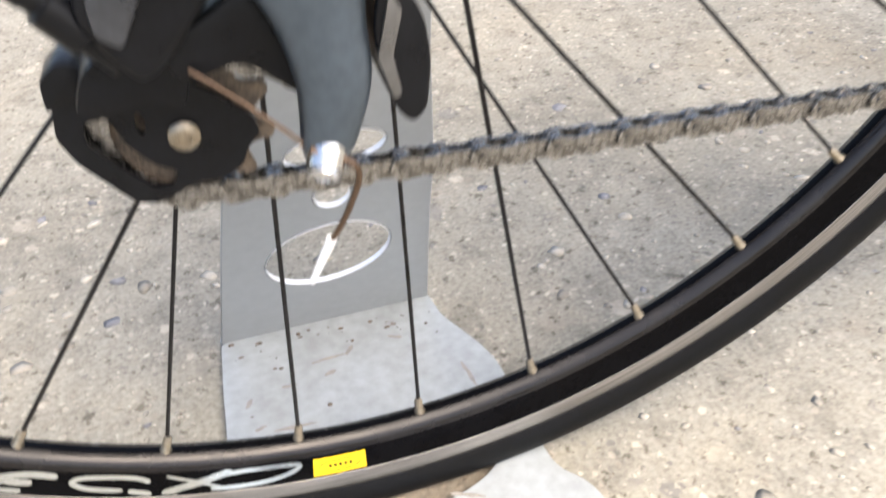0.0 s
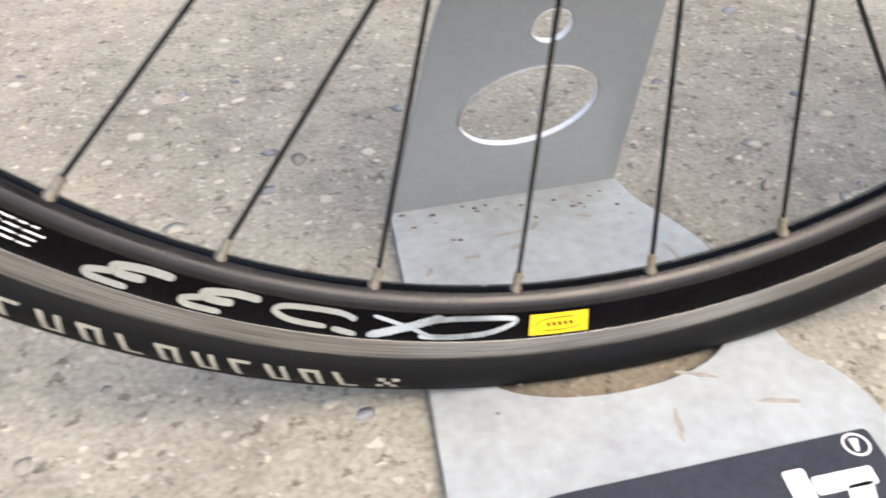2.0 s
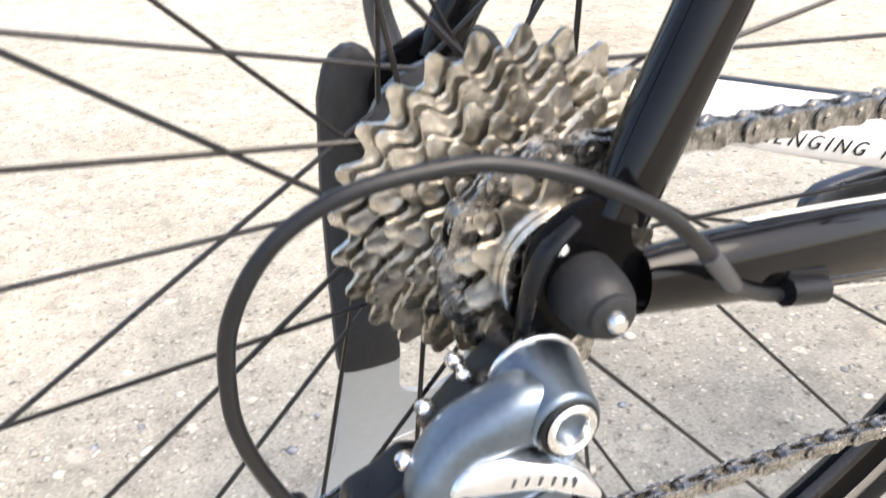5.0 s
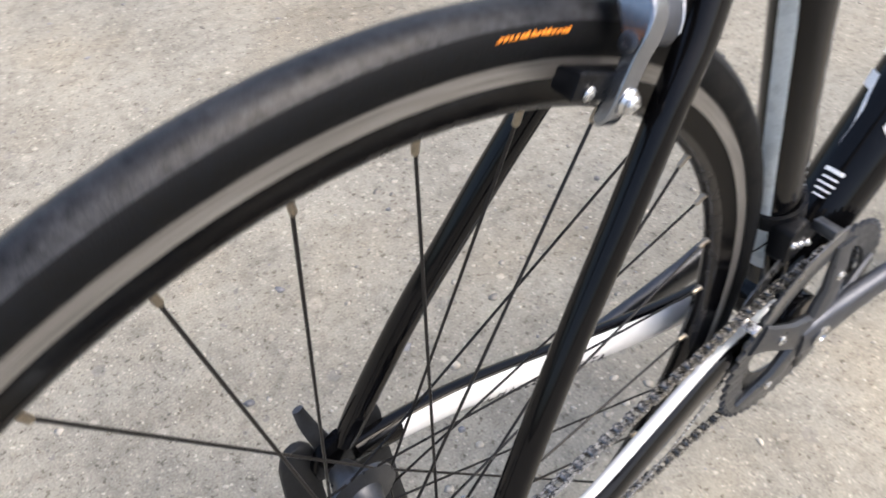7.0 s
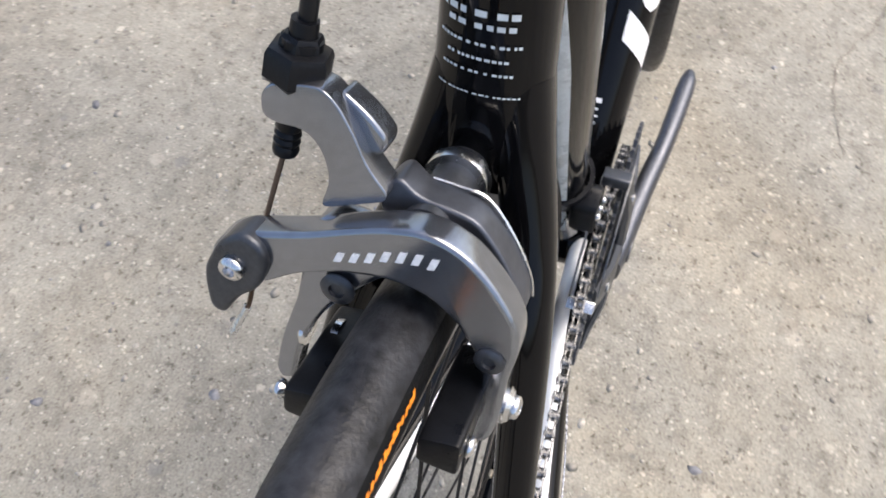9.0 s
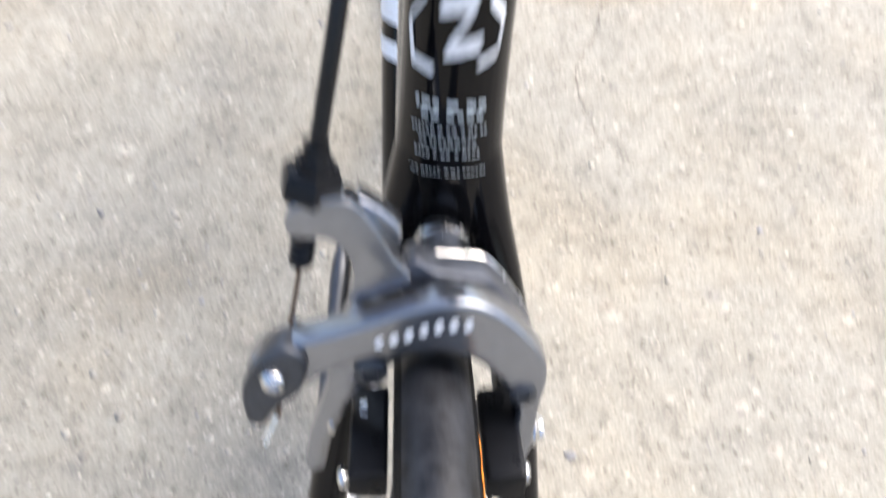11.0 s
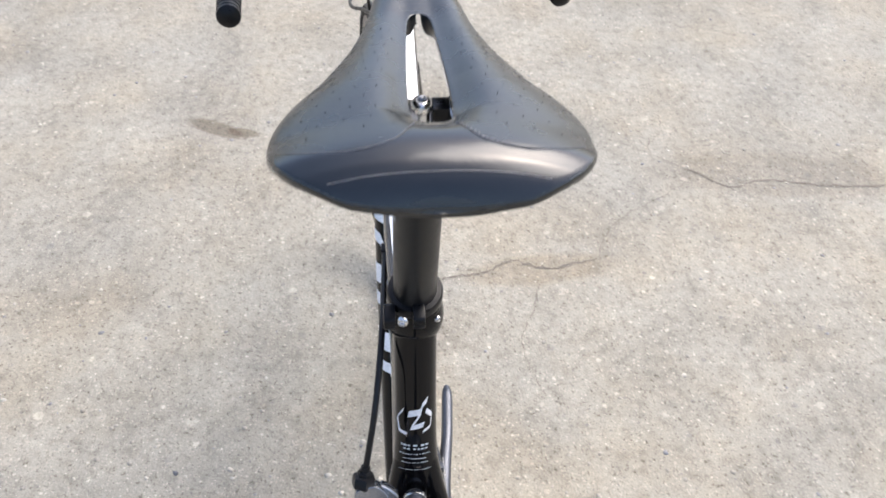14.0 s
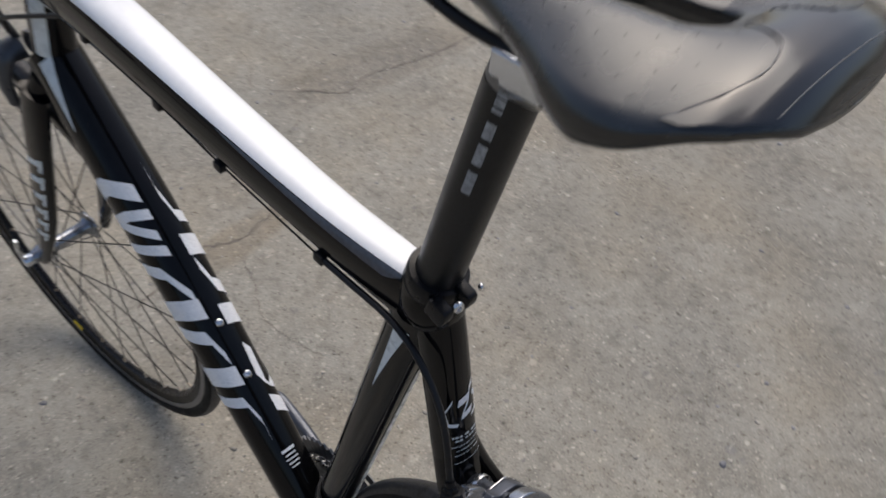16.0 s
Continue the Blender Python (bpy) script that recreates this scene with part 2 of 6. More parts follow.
def plate(bm, outline, depth, m=Matrix(), holes=(), bevel=0.0, seg=2):
    """A flat sheet from a 2D outline with holes, in m's xy plane, thickened along z."""
    tmp = bmesh.new()
    edges = []
    for ring in (outline, *holes):
        vs = [tmp.verts.new((x, y, 0)) for x, y in ring]
        edges += [tmp.edges.new((vs[i], vs[(i + 1) % len(vs)])) for i in range(len(vs))]
    if holes:
        bmesh.ops.triangle_fill(tmp, use_beauty=True, edges=edges)
    else:
        tmp.faces.new([v for v in tmp.verts])
    ext = bmesh.ops.extrude_face_region(tmp, geom=list(tmp.faces))
    bmesh.ops.translate(tmp, verts=[g for g in ext["geom"] if isinstance(g, bmesh.types.BMVert)], vec=(0, 0, depth))
    bmesh.ops.recalc_face_normals(tmp, faces=tmp.faces)
    if bevel:
        rim = [e for e in tmp.edges if len(e.link_faces) == 2 and e.calc_face_angle(0) > 0.9]
        bmesh.ops.bevel(tmp, geom=rim, offset=bevel, segments=seg, affect="EDGES", profile=0.6, clamp_overlap=True)
    bmesh.ops.transform(tmp, matrix=m, verts=tmp.verts)
    me = bpy.data.meshes.new("tmp")
    tmp.to_mesh(me)
    tmp.free()
    bm.from_mesh(me)
    bpy.data.meshes.remove(me)
    return bm


def ellipse(cx, cy, rx, ry, n=32, turn=0.0):
    c, s = math.cos(turn), math.sin(turn)
    return [(cx + rx * math.cos(a) * c - ry * math.sin(a) * s, cy + rx * math.cos(a) * s + ry * math.sin(a) * c)
            for a in (2 * math.pi * k / n for k in range(n))]


def rounded(pts, r=0.004, seg=4):
    """An outline with its corners rounded."""
    out = []
    for i, p in enumerate(pts):
        a, b, c = Vector(pts[i - 1]), Vector(p), Vector(pts[(i + 1) % len(pts)])
        u, v = a - b, c - b
        d = min(r, u.length * 0.45, v.length * 0.45)
        s, e = b + u.normalized() * d, b + v.normalized() * d
        for k in range(seg + 1):
            t = k / seg
            q = s * (1 - t) ** 2 + b * 2 * t * (1 - t) + e * t * t
            out.append((q.x, q.y))
    return out


def axes(origin, x, y):
    """A matrix with the given origin, x axis and (nearly) y axis."""
    x = Vector(x).normalized()
    z = x.cross(Vector(y)).normalized()
    y = z.cross(x)
    m = Matrix((x, y, z)).transposed().to_4x4()
    m.translation = Vector(origin)
    return m

# ---- main dimensions ----
AXLE_Z = 0.334
WB = 0.978
BB = Vector((0.395, 0, 0.262))
HEAD_LOW, HEAD_TOP = Vector((0.812, 0, 0.690)), Vector((0.768, 0, 0.842))


# centre, radii, turn, colour factor; below 1 darkens the ground, above 1 lightens it
PATCHES_AND_SHADE = [(3.00, 1.62, 0.95, 0.60, -38, (0.50, 0.49, 0.49)), (3.48, -1.40, 0.24, 0.62, 6, (0.60, 0.59, 0.59)), (2.90, -1.84, 0.12, 0.03, -40, (0.66, 0.64, 0.62)), (1.715, 0.46, 0.095, 0.030, 60, (0.62, 0.58, 0.54)), (1.69, 0.385, 0.05, 0.02, 75, (0.66, 0.62, 0.58)),
          (2.9, 0.55, 0.34, 0.10, 80, (0.80, 0.79, 0.78)), (1.12, -0.33, 0.05, 0.18, 6, (0.84, 0.80, 0.75)), (1.45, -1.02, 0.10, 0.34, -6, (0.86, 0.84, 0.82)), (0.55, 0.95, 0.26, 0.18, 30, (0.88, 0.87, 0.86)), (-0.2, 1.65, 0.25, 0.22, 0, (1.12, 1.12, 1.12)),
          # under the tyre, in the slot: brown dirt with the shadow there painted in
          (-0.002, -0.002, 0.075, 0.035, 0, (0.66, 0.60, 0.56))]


def ground_material():
    """Worn pale asphalt: sandy binder, embedded stones, dust patches, stains, painted slot shade and hairline cracks.
    """
    m = bpy.data.materials.new("worn_sandy_asphalt")
    m.use_nodes = True
    nt = m.node_tree
    b = nt.nodes["Principled BSDF"]
    L = nt.links.new
    N = nt.nodes.new
    tc = N("ShaderNodeTexCoord")

    def tex(kind, scale, **kw):
        n = N(kind)
        n.inputs["Scale"].default_value = scale
        for k, v in kw.items():
            n.inputs[k].default_value = v
        L(tc.outputs["Object"], n.inputs["Vector"])
        return n

    def ramp(src, stops):
        r = N("ShaderNodeValToRGB")
        e = r.color_ramp.elements
        e[0].position, e[0].color = stops[0][0], (*stops[0][1], 1)
        e[1].position, e[1].color = stops[-1][0], (*stops[-1][1], 1)
        for p, c in stops[1:-1]:
            k = e.new(p)
            k.color = (*c, 1)
        L(src, r.inputs[0])
        return r.outputs[0]

    def mix(fac, a, c, how="MIX"):
        x = N("ShaderNodeMix")
        x.data_type, x.blend_type = "RGBA", how
        if isinstance(fac, float):
            x.inputs[0].default_value = fac
        else:
            L(fac, x.inputs[0])
        for s, i in ((a, 6), (c, 7)):
            if isinstance(s, tuple):
                x.inputs[i].default_value = (*s, 1)
            else:
                L(s, x.inputs[i])
        return x.outputs[2]

    base = ramp(tex("ShaderNodeTexNoise", 5.0, Detail=6.0, Roughness=0.6).outputs["Fac"],
                [(0.30, (0.255, 0.243, 0.207)), (0.52, (0.306, 0.293, 0.251)), (0.75, (0.345, 0.331, 0.285))])
    grit = ramp(tex("ShaderNodeTexNoise", 320.0, Detail=3.0).outputs["Fac"], [(0.33, (0.72, 0.70, 0.68)), (0.62, (1.06, 1.05, 1.03))])
    col = mix(0.8, base, grit, "MULTIPLY")
    # stones of four sizes, ragged at the edge, each with its own shade
    warp = tex("ShaderNodeTexNoise", 160.0, Detail=2.0)
    bent = N("ShaderNodeVectorMath")
    bent.operation = "MULTIPLY_ADD"
    L(warp.outputs["Color"], bent.inputs[0])
    bent.inputs[1].default_value = (0.006, 0.006, 0.006)
    L(tc.outputs["Object"], bent.inputs[2])
    for scale, size, lo, hi, part_of, hold in ((36.0, 0.30, (0.20, 0.195, 0.19), (0.50, 0.455, 0.385), 0.30, 0.55), (70.0, 0.34, (0.17, 0.165, 0.16), (0.56, 0.505, 0.425), 0.42, 0.75),
                                               (140.0, 0.36, (0.14, 0.135, 0.13), (0.56, 0.51, 0.43), 0.45, 0.75), (300.0, 0.36, (0.13, 0.12, 0.11), (0.52, 0.47, 0.40), 0.42, 0.6)):
        v = tex("ShaderNodeTexVoronoi", scale, Randomness=1.0)
        L(bent.outputs[0], v.inputs["Vector"])
        sep = N("ShaderNodeSeparateColor")
        L(v.outputs["Color"], sep.inputs[0])
        shade = ramp(sep.outputs[0], [(0.0, lo), (0.18, (0.25, 0.235, 0.205)), (0.4, (0.33, 0.30, 0.25)), (0.7, (0.41, 0.37, 0.31)), (1.0, hi)])
        sz = N("ShaderNodeMath")
        sz.operation = "MULTIPLY_ADD"
        L(sep.outputs[2], sz.inputs[0])
        sz.inputs[1].default_value, sz.inputs[2].default_value = size, size * 0.35
        gap = N("ShaderNodeMath")
        gap.operation = "SUBTRACT"
        L(sz.outputs[0], gap.inputs[0])
        L(v.outputs["Distance"], gap.inputs[1])
        near = N("ShaderNodeMapRange")
        near.inputs[1].default_value, near.inputs[2].default_value = -0.02, 0.07
        L(gap.outputs[0], near.inputs[0])
        pick = N("ShaderNodeMath")
        pick.operation = "GREATER_THAN"
        L(sep.outputs[1], pick.inputs[0])
        pick.inputs[1].default_value = 1 - part_of
        both = N("ShaderNodeMath")
        both.operation = "MULTIPLY"
        L(near.outputs[0], both.inputs[0])
        L(pick.outputs[0], both.inputs[1])
        soft = N("ShaderNodeMath")
        soft.operation = "MULTIPLY"
        L(both.outputs[0], soft.inputs[0])
        soft.inputs[1].default_value = hold
        col = mix(soft.outputs[0], col, shade)
    mottle = ramp(tex("ShaderNodeTexNoise", 34.0, Detail=5.0, Roughness=0.7).outputs["Fac"], [(0.34, (0.76, 0.755, 0.75)), (0.5, (1.0, 1.0, 1.0)), (0.68, (1.10, 1.095, 1.08))])
    col = mix(1.0, col, mottle, "MULTIPLY")
    hue = ramp(tex("ShaderNodeTexNoise", 2.2, Detail=6.0, Roughness=0.6).outputs["Fac"], [(0.36, (0.97, 0.985, 1.01)), (0.5, (1.0, 1.0, 1.0)), (0.64, (1.04, 1.005, 0.955))])
    col = mix(1.0, col, hue, "MULTIPLY")
    pits = ramp(tex("ShaderNodeTexNoise", 105.0, Detail=3.0, Roughness=0.6).outputs["Fac"], [(0.33, (0.52, 0.50, 0.48)), (0.40, (1, 1, 1))])
    col = mix(1.0, col, pits, "MULTIPLY")
    blotch = ramp(tex("ShaderNodeTexNoise", 1.3, Detail=5.0, Roughness=0.65).outputs["Fac"],
                  [(0.32, (0.84, 0.835, 0.83)), (0.52, (1.0, 1.0, 1.0)), (0.72, (1.07, 1.065, 1.055))])
    col = mix(1.0, col, blotch, "MULTIPLY")
    specks = ramp(tex("ShaderNodeTexNoise", 60.0, Detail=4.0, Roughness=0.7).outputs["Fac"], [(0.31, (0.50, 0.48, 0.47)), (0.39, (1, 1, 1))])
    col = mix(1.0, col, specks, "MULTIPLY")
    chips = ramp(tex("ShaderNodeTexNoise", 85.0, Detail=4.0, Roughness=0.7).outputs["Fac"], [(0.60, (1, 1, 1)), (0.69, (1.20, 1.18, 1.14))])
    col = mix(1.0, col, chips, "MULTIPLY")
    # soft-edged stains and tone patches with ragged outlines; the last paints in slot shade
    wobble = tex("ShaderNodeTexNoise", 3.5, Detail=5.0, Roughness=0.65)
    wv = N("ShaderNodeVectorMath")
    wv.operation = "MULTIPLY_ADD"
    L(wobble.outputs["Color"], wv.inputs[0])
    wv.inputs[1].default_value, wv.inputs[2].default_value = (0.36, 0.36, 0.0), (-0.18, -0.18, 0.0)
    wa = N("ShaderNodeVectorMath")
    L(tc.outputs["Object"], wa.inputs[0])
    L(wv.outputs[0], wa.inputs[1])
    for cx, cy, rx, ry, turn, shade in PATCHES_AND_SHADE:
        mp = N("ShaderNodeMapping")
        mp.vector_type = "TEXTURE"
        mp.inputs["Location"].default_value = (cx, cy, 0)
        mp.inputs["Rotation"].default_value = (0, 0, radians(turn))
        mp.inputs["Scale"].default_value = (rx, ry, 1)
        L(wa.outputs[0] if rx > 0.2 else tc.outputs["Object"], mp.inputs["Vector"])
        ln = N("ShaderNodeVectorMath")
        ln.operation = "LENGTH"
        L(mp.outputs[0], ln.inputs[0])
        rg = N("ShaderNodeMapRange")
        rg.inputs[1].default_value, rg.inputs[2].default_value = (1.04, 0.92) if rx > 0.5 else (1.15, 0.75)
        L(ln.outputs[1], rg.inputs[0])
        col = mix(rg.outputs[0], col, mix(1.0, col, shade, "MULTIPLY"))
    L(col, b.inputs["Base Color"])
    b.inputs["Roughness"].default_value = 0.85
    b.inputs["Specular IOR Level"].default_value = 0.3
    h1 = tex("ShaderNodeTexNoise", 140.0, Detail=5.0, Roughness=0.65)
    h2 = tex("ShaderNodeTexVoronoi", 110.0)
    hm = N("ShaderNodeMath")
    hm.operation = "MULTIPLY_ADD"
    L(h2.outputs["Distance"], hm.inputs[0])
    hm.inputs[1].default_value = -0.5
    L(h1.outputs["Fac"], hm.inputs[2])
    bp = N("ShaderNodeBump")
    bp.inputs["Strength"].default_value, bp.inputs["Distance"].default_value = 0.42, 0.004
    L(hm.outputs[0], bp.inputs["Height"])
    L(bp.outputs[0], b.inputs["Normal"])
    return m


bm = bmesh.new()
xs = [-300, -60, -12, -4] + [-2 + 0.1 * k for k in range(61)] + [6, 14, 60, 300]
ys = [-300, -60, -12, -4] + [-3 + 0.1 * k for k in range(61)] + [5, 14, 60, 300]
grid = [[bm.verts.new((x, y, 0.0)) for y in ys] for x in xs]
for i in range(len(xs) - 1):
    for j in range(len(ys) - 1):
        bm.faces.new((grid[i][j], grid[i + 1][j], grid[i + 1][j + 1], grid[i][j + 1]))
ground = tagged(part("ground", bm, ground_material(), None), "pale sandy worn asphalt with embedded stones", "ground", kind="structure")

# ---- stand ----
SX = -0.0107
stand = tagged(new("bike_stand"), "grey bent sheet-metal bicycle stand with oval holes on asphalt", "bike stand")
bm = bmesh.new()
out = rounded([(-0.0635, 0.1225), (-0.0655, 0.08), (-0.0675, 0.0), (-0.0715, -0.06), (-0.080, -0.165), (0.094, -0.165), (0.1045, -0.09), (0.1045, -0.05), (0.1005, -0.034),
               (0.0885, -0.020), (0.0860, 0.005), (0.0858, 0.048), (0.0845, 0.060), (0.0800, 0.074), (0.0660, 0.104), (0.0635, 0.1265)], 0.007)
slot = ellipse(0.0103, 0.0, 0.055, 0.0245, 40)
plate(bm, out, 0.003, pose(SX, 0, 0.002), holes=[slot], bevel=0.0004, seg=1)
base_plate = part("base_plate", bm, ALU_BASE, stand, "scuffed pale base plate with a tyre slot")
LEAN = math.atan(0.312)
UP = axes((SX, 0.1250, 0.004), (1, 0.016, 0), (0, -math.sin(LEAN), math.cos(LEAN)))
bm = bmesh.new()
# the upright plate, its two prongs and the round notch between them
out = [(-0.0635, 0.0), (0.0630, 0.0), (0.0605, 0.088), (0.0605, 0.130), (0.0585, 0.160), (0.0555, 0.200), (0.0545, 0.2365), (0.0290, 0.2365), (0.0285, 0.226)]
out += [(0.0125 + 0.0160 * math.cos(a), 0.212 + 0.0160 * math.sin(a)) for a in (-math.pi * k / 12 for k in range(0, 13))]
out += [(-0.0040, 0.226), (-0.0042, 0.2365), (-0.0295, 0.2365), (-0.0318, 0.200), (-0.0345, 0.162), (-0.0430, 0.128), (-0.0520, 0.075)]
holes = [ellipse(0.0045, 0.0695, 0.0350, 0.0255, 36, 0.16), ellipse(0.0087, 0.1178, 0.0098, 0.0096, 24), ellipse(0.0120, 0.1500, 0.0248, 0.0115, 30, 0.08)]
plate(bm, out, 0.003, UP, holes=holes, bevel=0.0004, seg=1)
upright = part("upright_plate", bm, ALU_SHEET, stand, "grey upright plate with oval cut-outs")
for k, ring in enumerate(holes):
    bm = bmesh.new()
    r0 = [bm.verts.new(UP @ Vector((x, y, 0.0003))) for x, y in ring]
    r1 = [bm.verts.new(UP @ Vector((x, y, 0.0034))) for x, y in ring]
    for i in range(len(ring)):
        j = (i + 1) % len(ring)
        bm.faces.new((r0[i], r0[j], r1[j], r1[i]))
    for v, (x, y) in zip(r0 + r1, ring + ring):
        c = (sum(p[0] for p in ring) / len(ring), sum(p[1] for p in ring) / len(ring))
        d = UP.to_3x3() @ Vector((c[0] - x, c[1] - y, 0)).normalized()
        v.co += d * 0.0006
    part("cut_edge", bm, EDGE_WHITE, upright, "bright bare metal cut edge")
bm = bmesh.new()
sweep(bm, [(SX - 0.0637, 0.1235, 0.0038, 0.0022, 0.0022), (SX + 0.0633, 0.1262, 0.0038, 0.0022, 0.0022)], 8, side=(0, 0, 1))
part("bend", bm, ALU_BASE, stand)
# rubber-sleeved prongs that bend outwards round the dropout
for x0, x1 in ((-0.0173, -0.0080), (0.0417, 0.0440)):
    bm = bmesh.new()
    rows = [(SX + x0, 0.0528, 0.2262, 0.0138, 0.0052), (SX + x0, 0.0528, 0.2310, 0.0140, 0.0056), (SX + x0 + 0.25 * (x1 - x0), 0.0640, 0.262, 0.0140, 0.0048), (SX + x0 + 0.6 * (x1 - x0), 0.0765, 0.300, 0.0140, 0.0048),
            (SX + x0 + 0.9 * (x1 - x0), 0.0805, 0.335, 0.0136, 0.0048), (SX + x1, 0.0810, 0.346, 0.0112, 0.0046), (SX + x1, 0.0810, 0.352, 0.0072, 0.0040), (SX + x1, 0.0810, 0.3545, 0.003, 0.003)]
    sweep(bm, rows, 16, side=(1, 0, 0), power=3)
    part("prong_sleeve", bm, BLACK_RUBBER, stand, "black rubber sleeve on a prong")
bm = bmesh.new()
plate(bm, rounded([(-0.052, -0.150), (0.083, -0.150), (0.0905, -0.090), (0.0922, -0.064), (-0.030, -0.0655), (-0.050, -0.067)], 0.003), 0.0006, pose(SX, 0, 0.0052))
sticker = part("sticker", bm, STICKER, stand, "dark blue-black maker's sticker")
# the maker's mark: plain slanted pale blocks and a small ring
for x0, y0, w, h, s in ((-0.026, -0.0865, 0.030, 0.0075, 0.001), (-0.016, -0.110, 0.010, 0.024, 0.002), (0.010, -0.112, 0.013, 0.019, 0.002), (0.028, -0.112, 0.013, 0.019, 0.002),
                        (0.046, -0.112, 0.0085, 0.0365, 0.004), (0.058, -0.0875, 0.024, 0.0075, 0.001), (0.060, -0.112, 0.010, 0.026, 0.010)):
    bm = bmesh.new()
    plate(bm, rounded([(x0, y0), (x0 + w, y0), (x0 + w + s, y0 + h), (x0 + s, y0 + h)], 0.0015), 0.0004, pose(SX, 0, 0.0059))
    part("maker_mark", bm, PRINT, sticker, "white maker's mark on the sticker", smooth=False)
bm = bmesh.new()
plate(bm, ellipse(0.0838, -0.0705, 0.0052, 0.0052, 24), 0.0004, pose(SX, 0, 0.0059), holes=[ellipse(0.0838, -0.0705, 0.0044, 0.0044, 24)])
part("ring_mark", bm, PRINT, sticker, smooth=False)
bm = bmesh.new()
plate(bm, rounded([(0.0820, -0.0735), (0.0832, -0.0735), (0.0858, -0.0680), (0.0824, -0.0676)], 0.0005), 0.0004, pose(SX, 0, 0.0059))
part("ring_mark", bm, PRINT, sticker, smooth=False)

# ---- bicycle ----
bike = tagged(new("bicycle"), "black and white carbon road bicycle held upright by its stand", "bicycle")
WHEEL = frame_of((0, 0, 0), (0, 1, 0))
PHASE = -30.64
TYRE_C, TYRE_R = 0.3237, 0.0132


def polar(r, deg, y):
    a = radians(deg)
    return Vector((r * math.sin(a), y, -r * math.cos(a)))


def arc_patch(bm, r0, r1, d0, d1, y0, y1=None, slant=0.0, n=None):
    """A thin patch on a wheel's side between two radii and two angles."""
    y1 = y0 if y1 is None else y1
    n = n or max(1, int(abs(d1 - d0) / 1.2))
    a = [bm.verts.new(polar(r0, d0 + (d1 - d0) * k / n, y0)) for k in range(n + 1)]
    b = [bm.verts.new(polar(r1, d0 + slant + (d1 - d0) * k / n, y1)) for k in range(n + 1)]
    for k in range(n):
        bm.faces.new((a[k], a[k + 1], b[k + 1], b[k]))


def wheel(name, m, rear):
    turn = Matrix.Translation(m)
    bm = bmesh.new()
    prof = [(0.3180, -0.0078), (0.3180, -0.0094), (0.3066, -0.0097), (0.3060, -0.0092), (0.2958, -0.0072), (0.2925, -0.0061), (0.2897, -0.0041), (0.2886, -0.0018)]
    prof += [(r, -h) for r, h in prof[::-1]]
    lathe(bm, prof, WHEEL, 128, closed=True)
    rim = part(name, bm, RIM_BLACK, bike, "black alloy rim with scored brake track and black tyre")
    rim.matrix_basis = turn
    for s in (-1, 1):
        bm = bmesh.new()
        lathe(bm, [(0.3178, s * 0.0096), (0.3120, s * 0.00985), (0.3068, s * 0.0099), (0.3066, s * 0.0095)], WHEEL, 128)
        part("brake_track", bm, TRACK, rim, "grey scored aluminium brake track")
        bm = bmesh.new()
        lathe(bm, [(0.2946, s * 0.00710), (0.2935, s * 0.00685), (0.2918, s * 0.0063), (0.2896, s * 0.0044), (0.2885, s * 0.0018)], WHEEL, 128)
        part("rim_shoulder", bm, RIM_INNER, rim, "brownish black inner rim shoulder")
    bm = bmesh.new()
    ang = [radians(a) for a in range(-128, 129, 8)]
    lathe(bm, [(TYRE_C + TYRE_R * math.cos(a), TYRE_R * math.sin(a)) for a in ang], WHEEL, 160)
    part("tyre", bm, RUBBER, rim, "black road tyre with pale lettering marks")
    bm = bmesh.new()
    ang = [radians(a) for a in range(-56, 57, 7)]
    lathe(bm, [(TYRE_C + (TYRE_R + 0.0002) * math.cos(a), (TYRE_R + 0.0002) * math.sin(a)) for a in ang], WHEEL, 160)
    part("tread", bm, TREAD, rim, "greyish worn tread band")
    # hub
    left, right = (0.034, -0.0185) if rear else (0.035, -0.035)
    fl = 0.0225 if rear else 0.019
    bm = bmesh.new()
    lathe(bm, [(0.0, right - 0.006), (0.012, right - 0.006), (0.014, right - 0.002), (fl + 0.004, right - 0.0015), (fl + 0.004, right + 0.0015), (0.015, right + 0.004), (0.0105, right + 0.012),
               (0.0105, left - 0.012), (0.014, left - 0.004), (fl + 0.004, left - 0.0015), (fl + 0.004, left + 0.0015), (0.014, left + 0.003), (0.013, left + 0.012), (0.009, left + 0.024), (0.0, left + 0.024)], WHEEL, 32)
    part("hub", bm, BRAKE_ALLOY if not rear else DARK_ALLOY, rim, "alloy hub shell")
    # spokes and nipples
    count = 32 if rear else 28
    spoke_master = {}
    for k in range(count):
        th = PHASE + k * 360 / count
        s = (1, -1, -1, 1)[k % 4]
        y = right if k % 2 == 0 else left
        key = (s, y)
        if key not in spoke_master:
            bm = bmesh.new()
            a, b = polar(0.2835, 0, 0), polar(fl, s * (67.5 if rear else 66.0), y)
            rod(bm, a, b, 0.00095, 6)
            spoke_master[key] = part("spoke", bm, SPOKE, rim)
            spoke_master[key].matrix_basis = pose(0, 0, 0, 0, -th, 0)
        else:
            again(spoke_master[key], "spoke", pose(0, 0, 0, 0, -th, 0), rim)
        if "nipple" not in spoke_master:
            bm = bmesh.new()
            lathe(bm, [(0, 0), (0.0012, 0), (0.0019, 0.0012), (0.0019, 0.0075), (0.0026, 0.0085), (0.0028, 0.0105), (0, 0.0105)], frame_of(polar(0.2798, 0, 0), (0, 0, -1)), 8)
            spoke_master["nipple"] = part("nipple", bm, NIPPLE, rim)
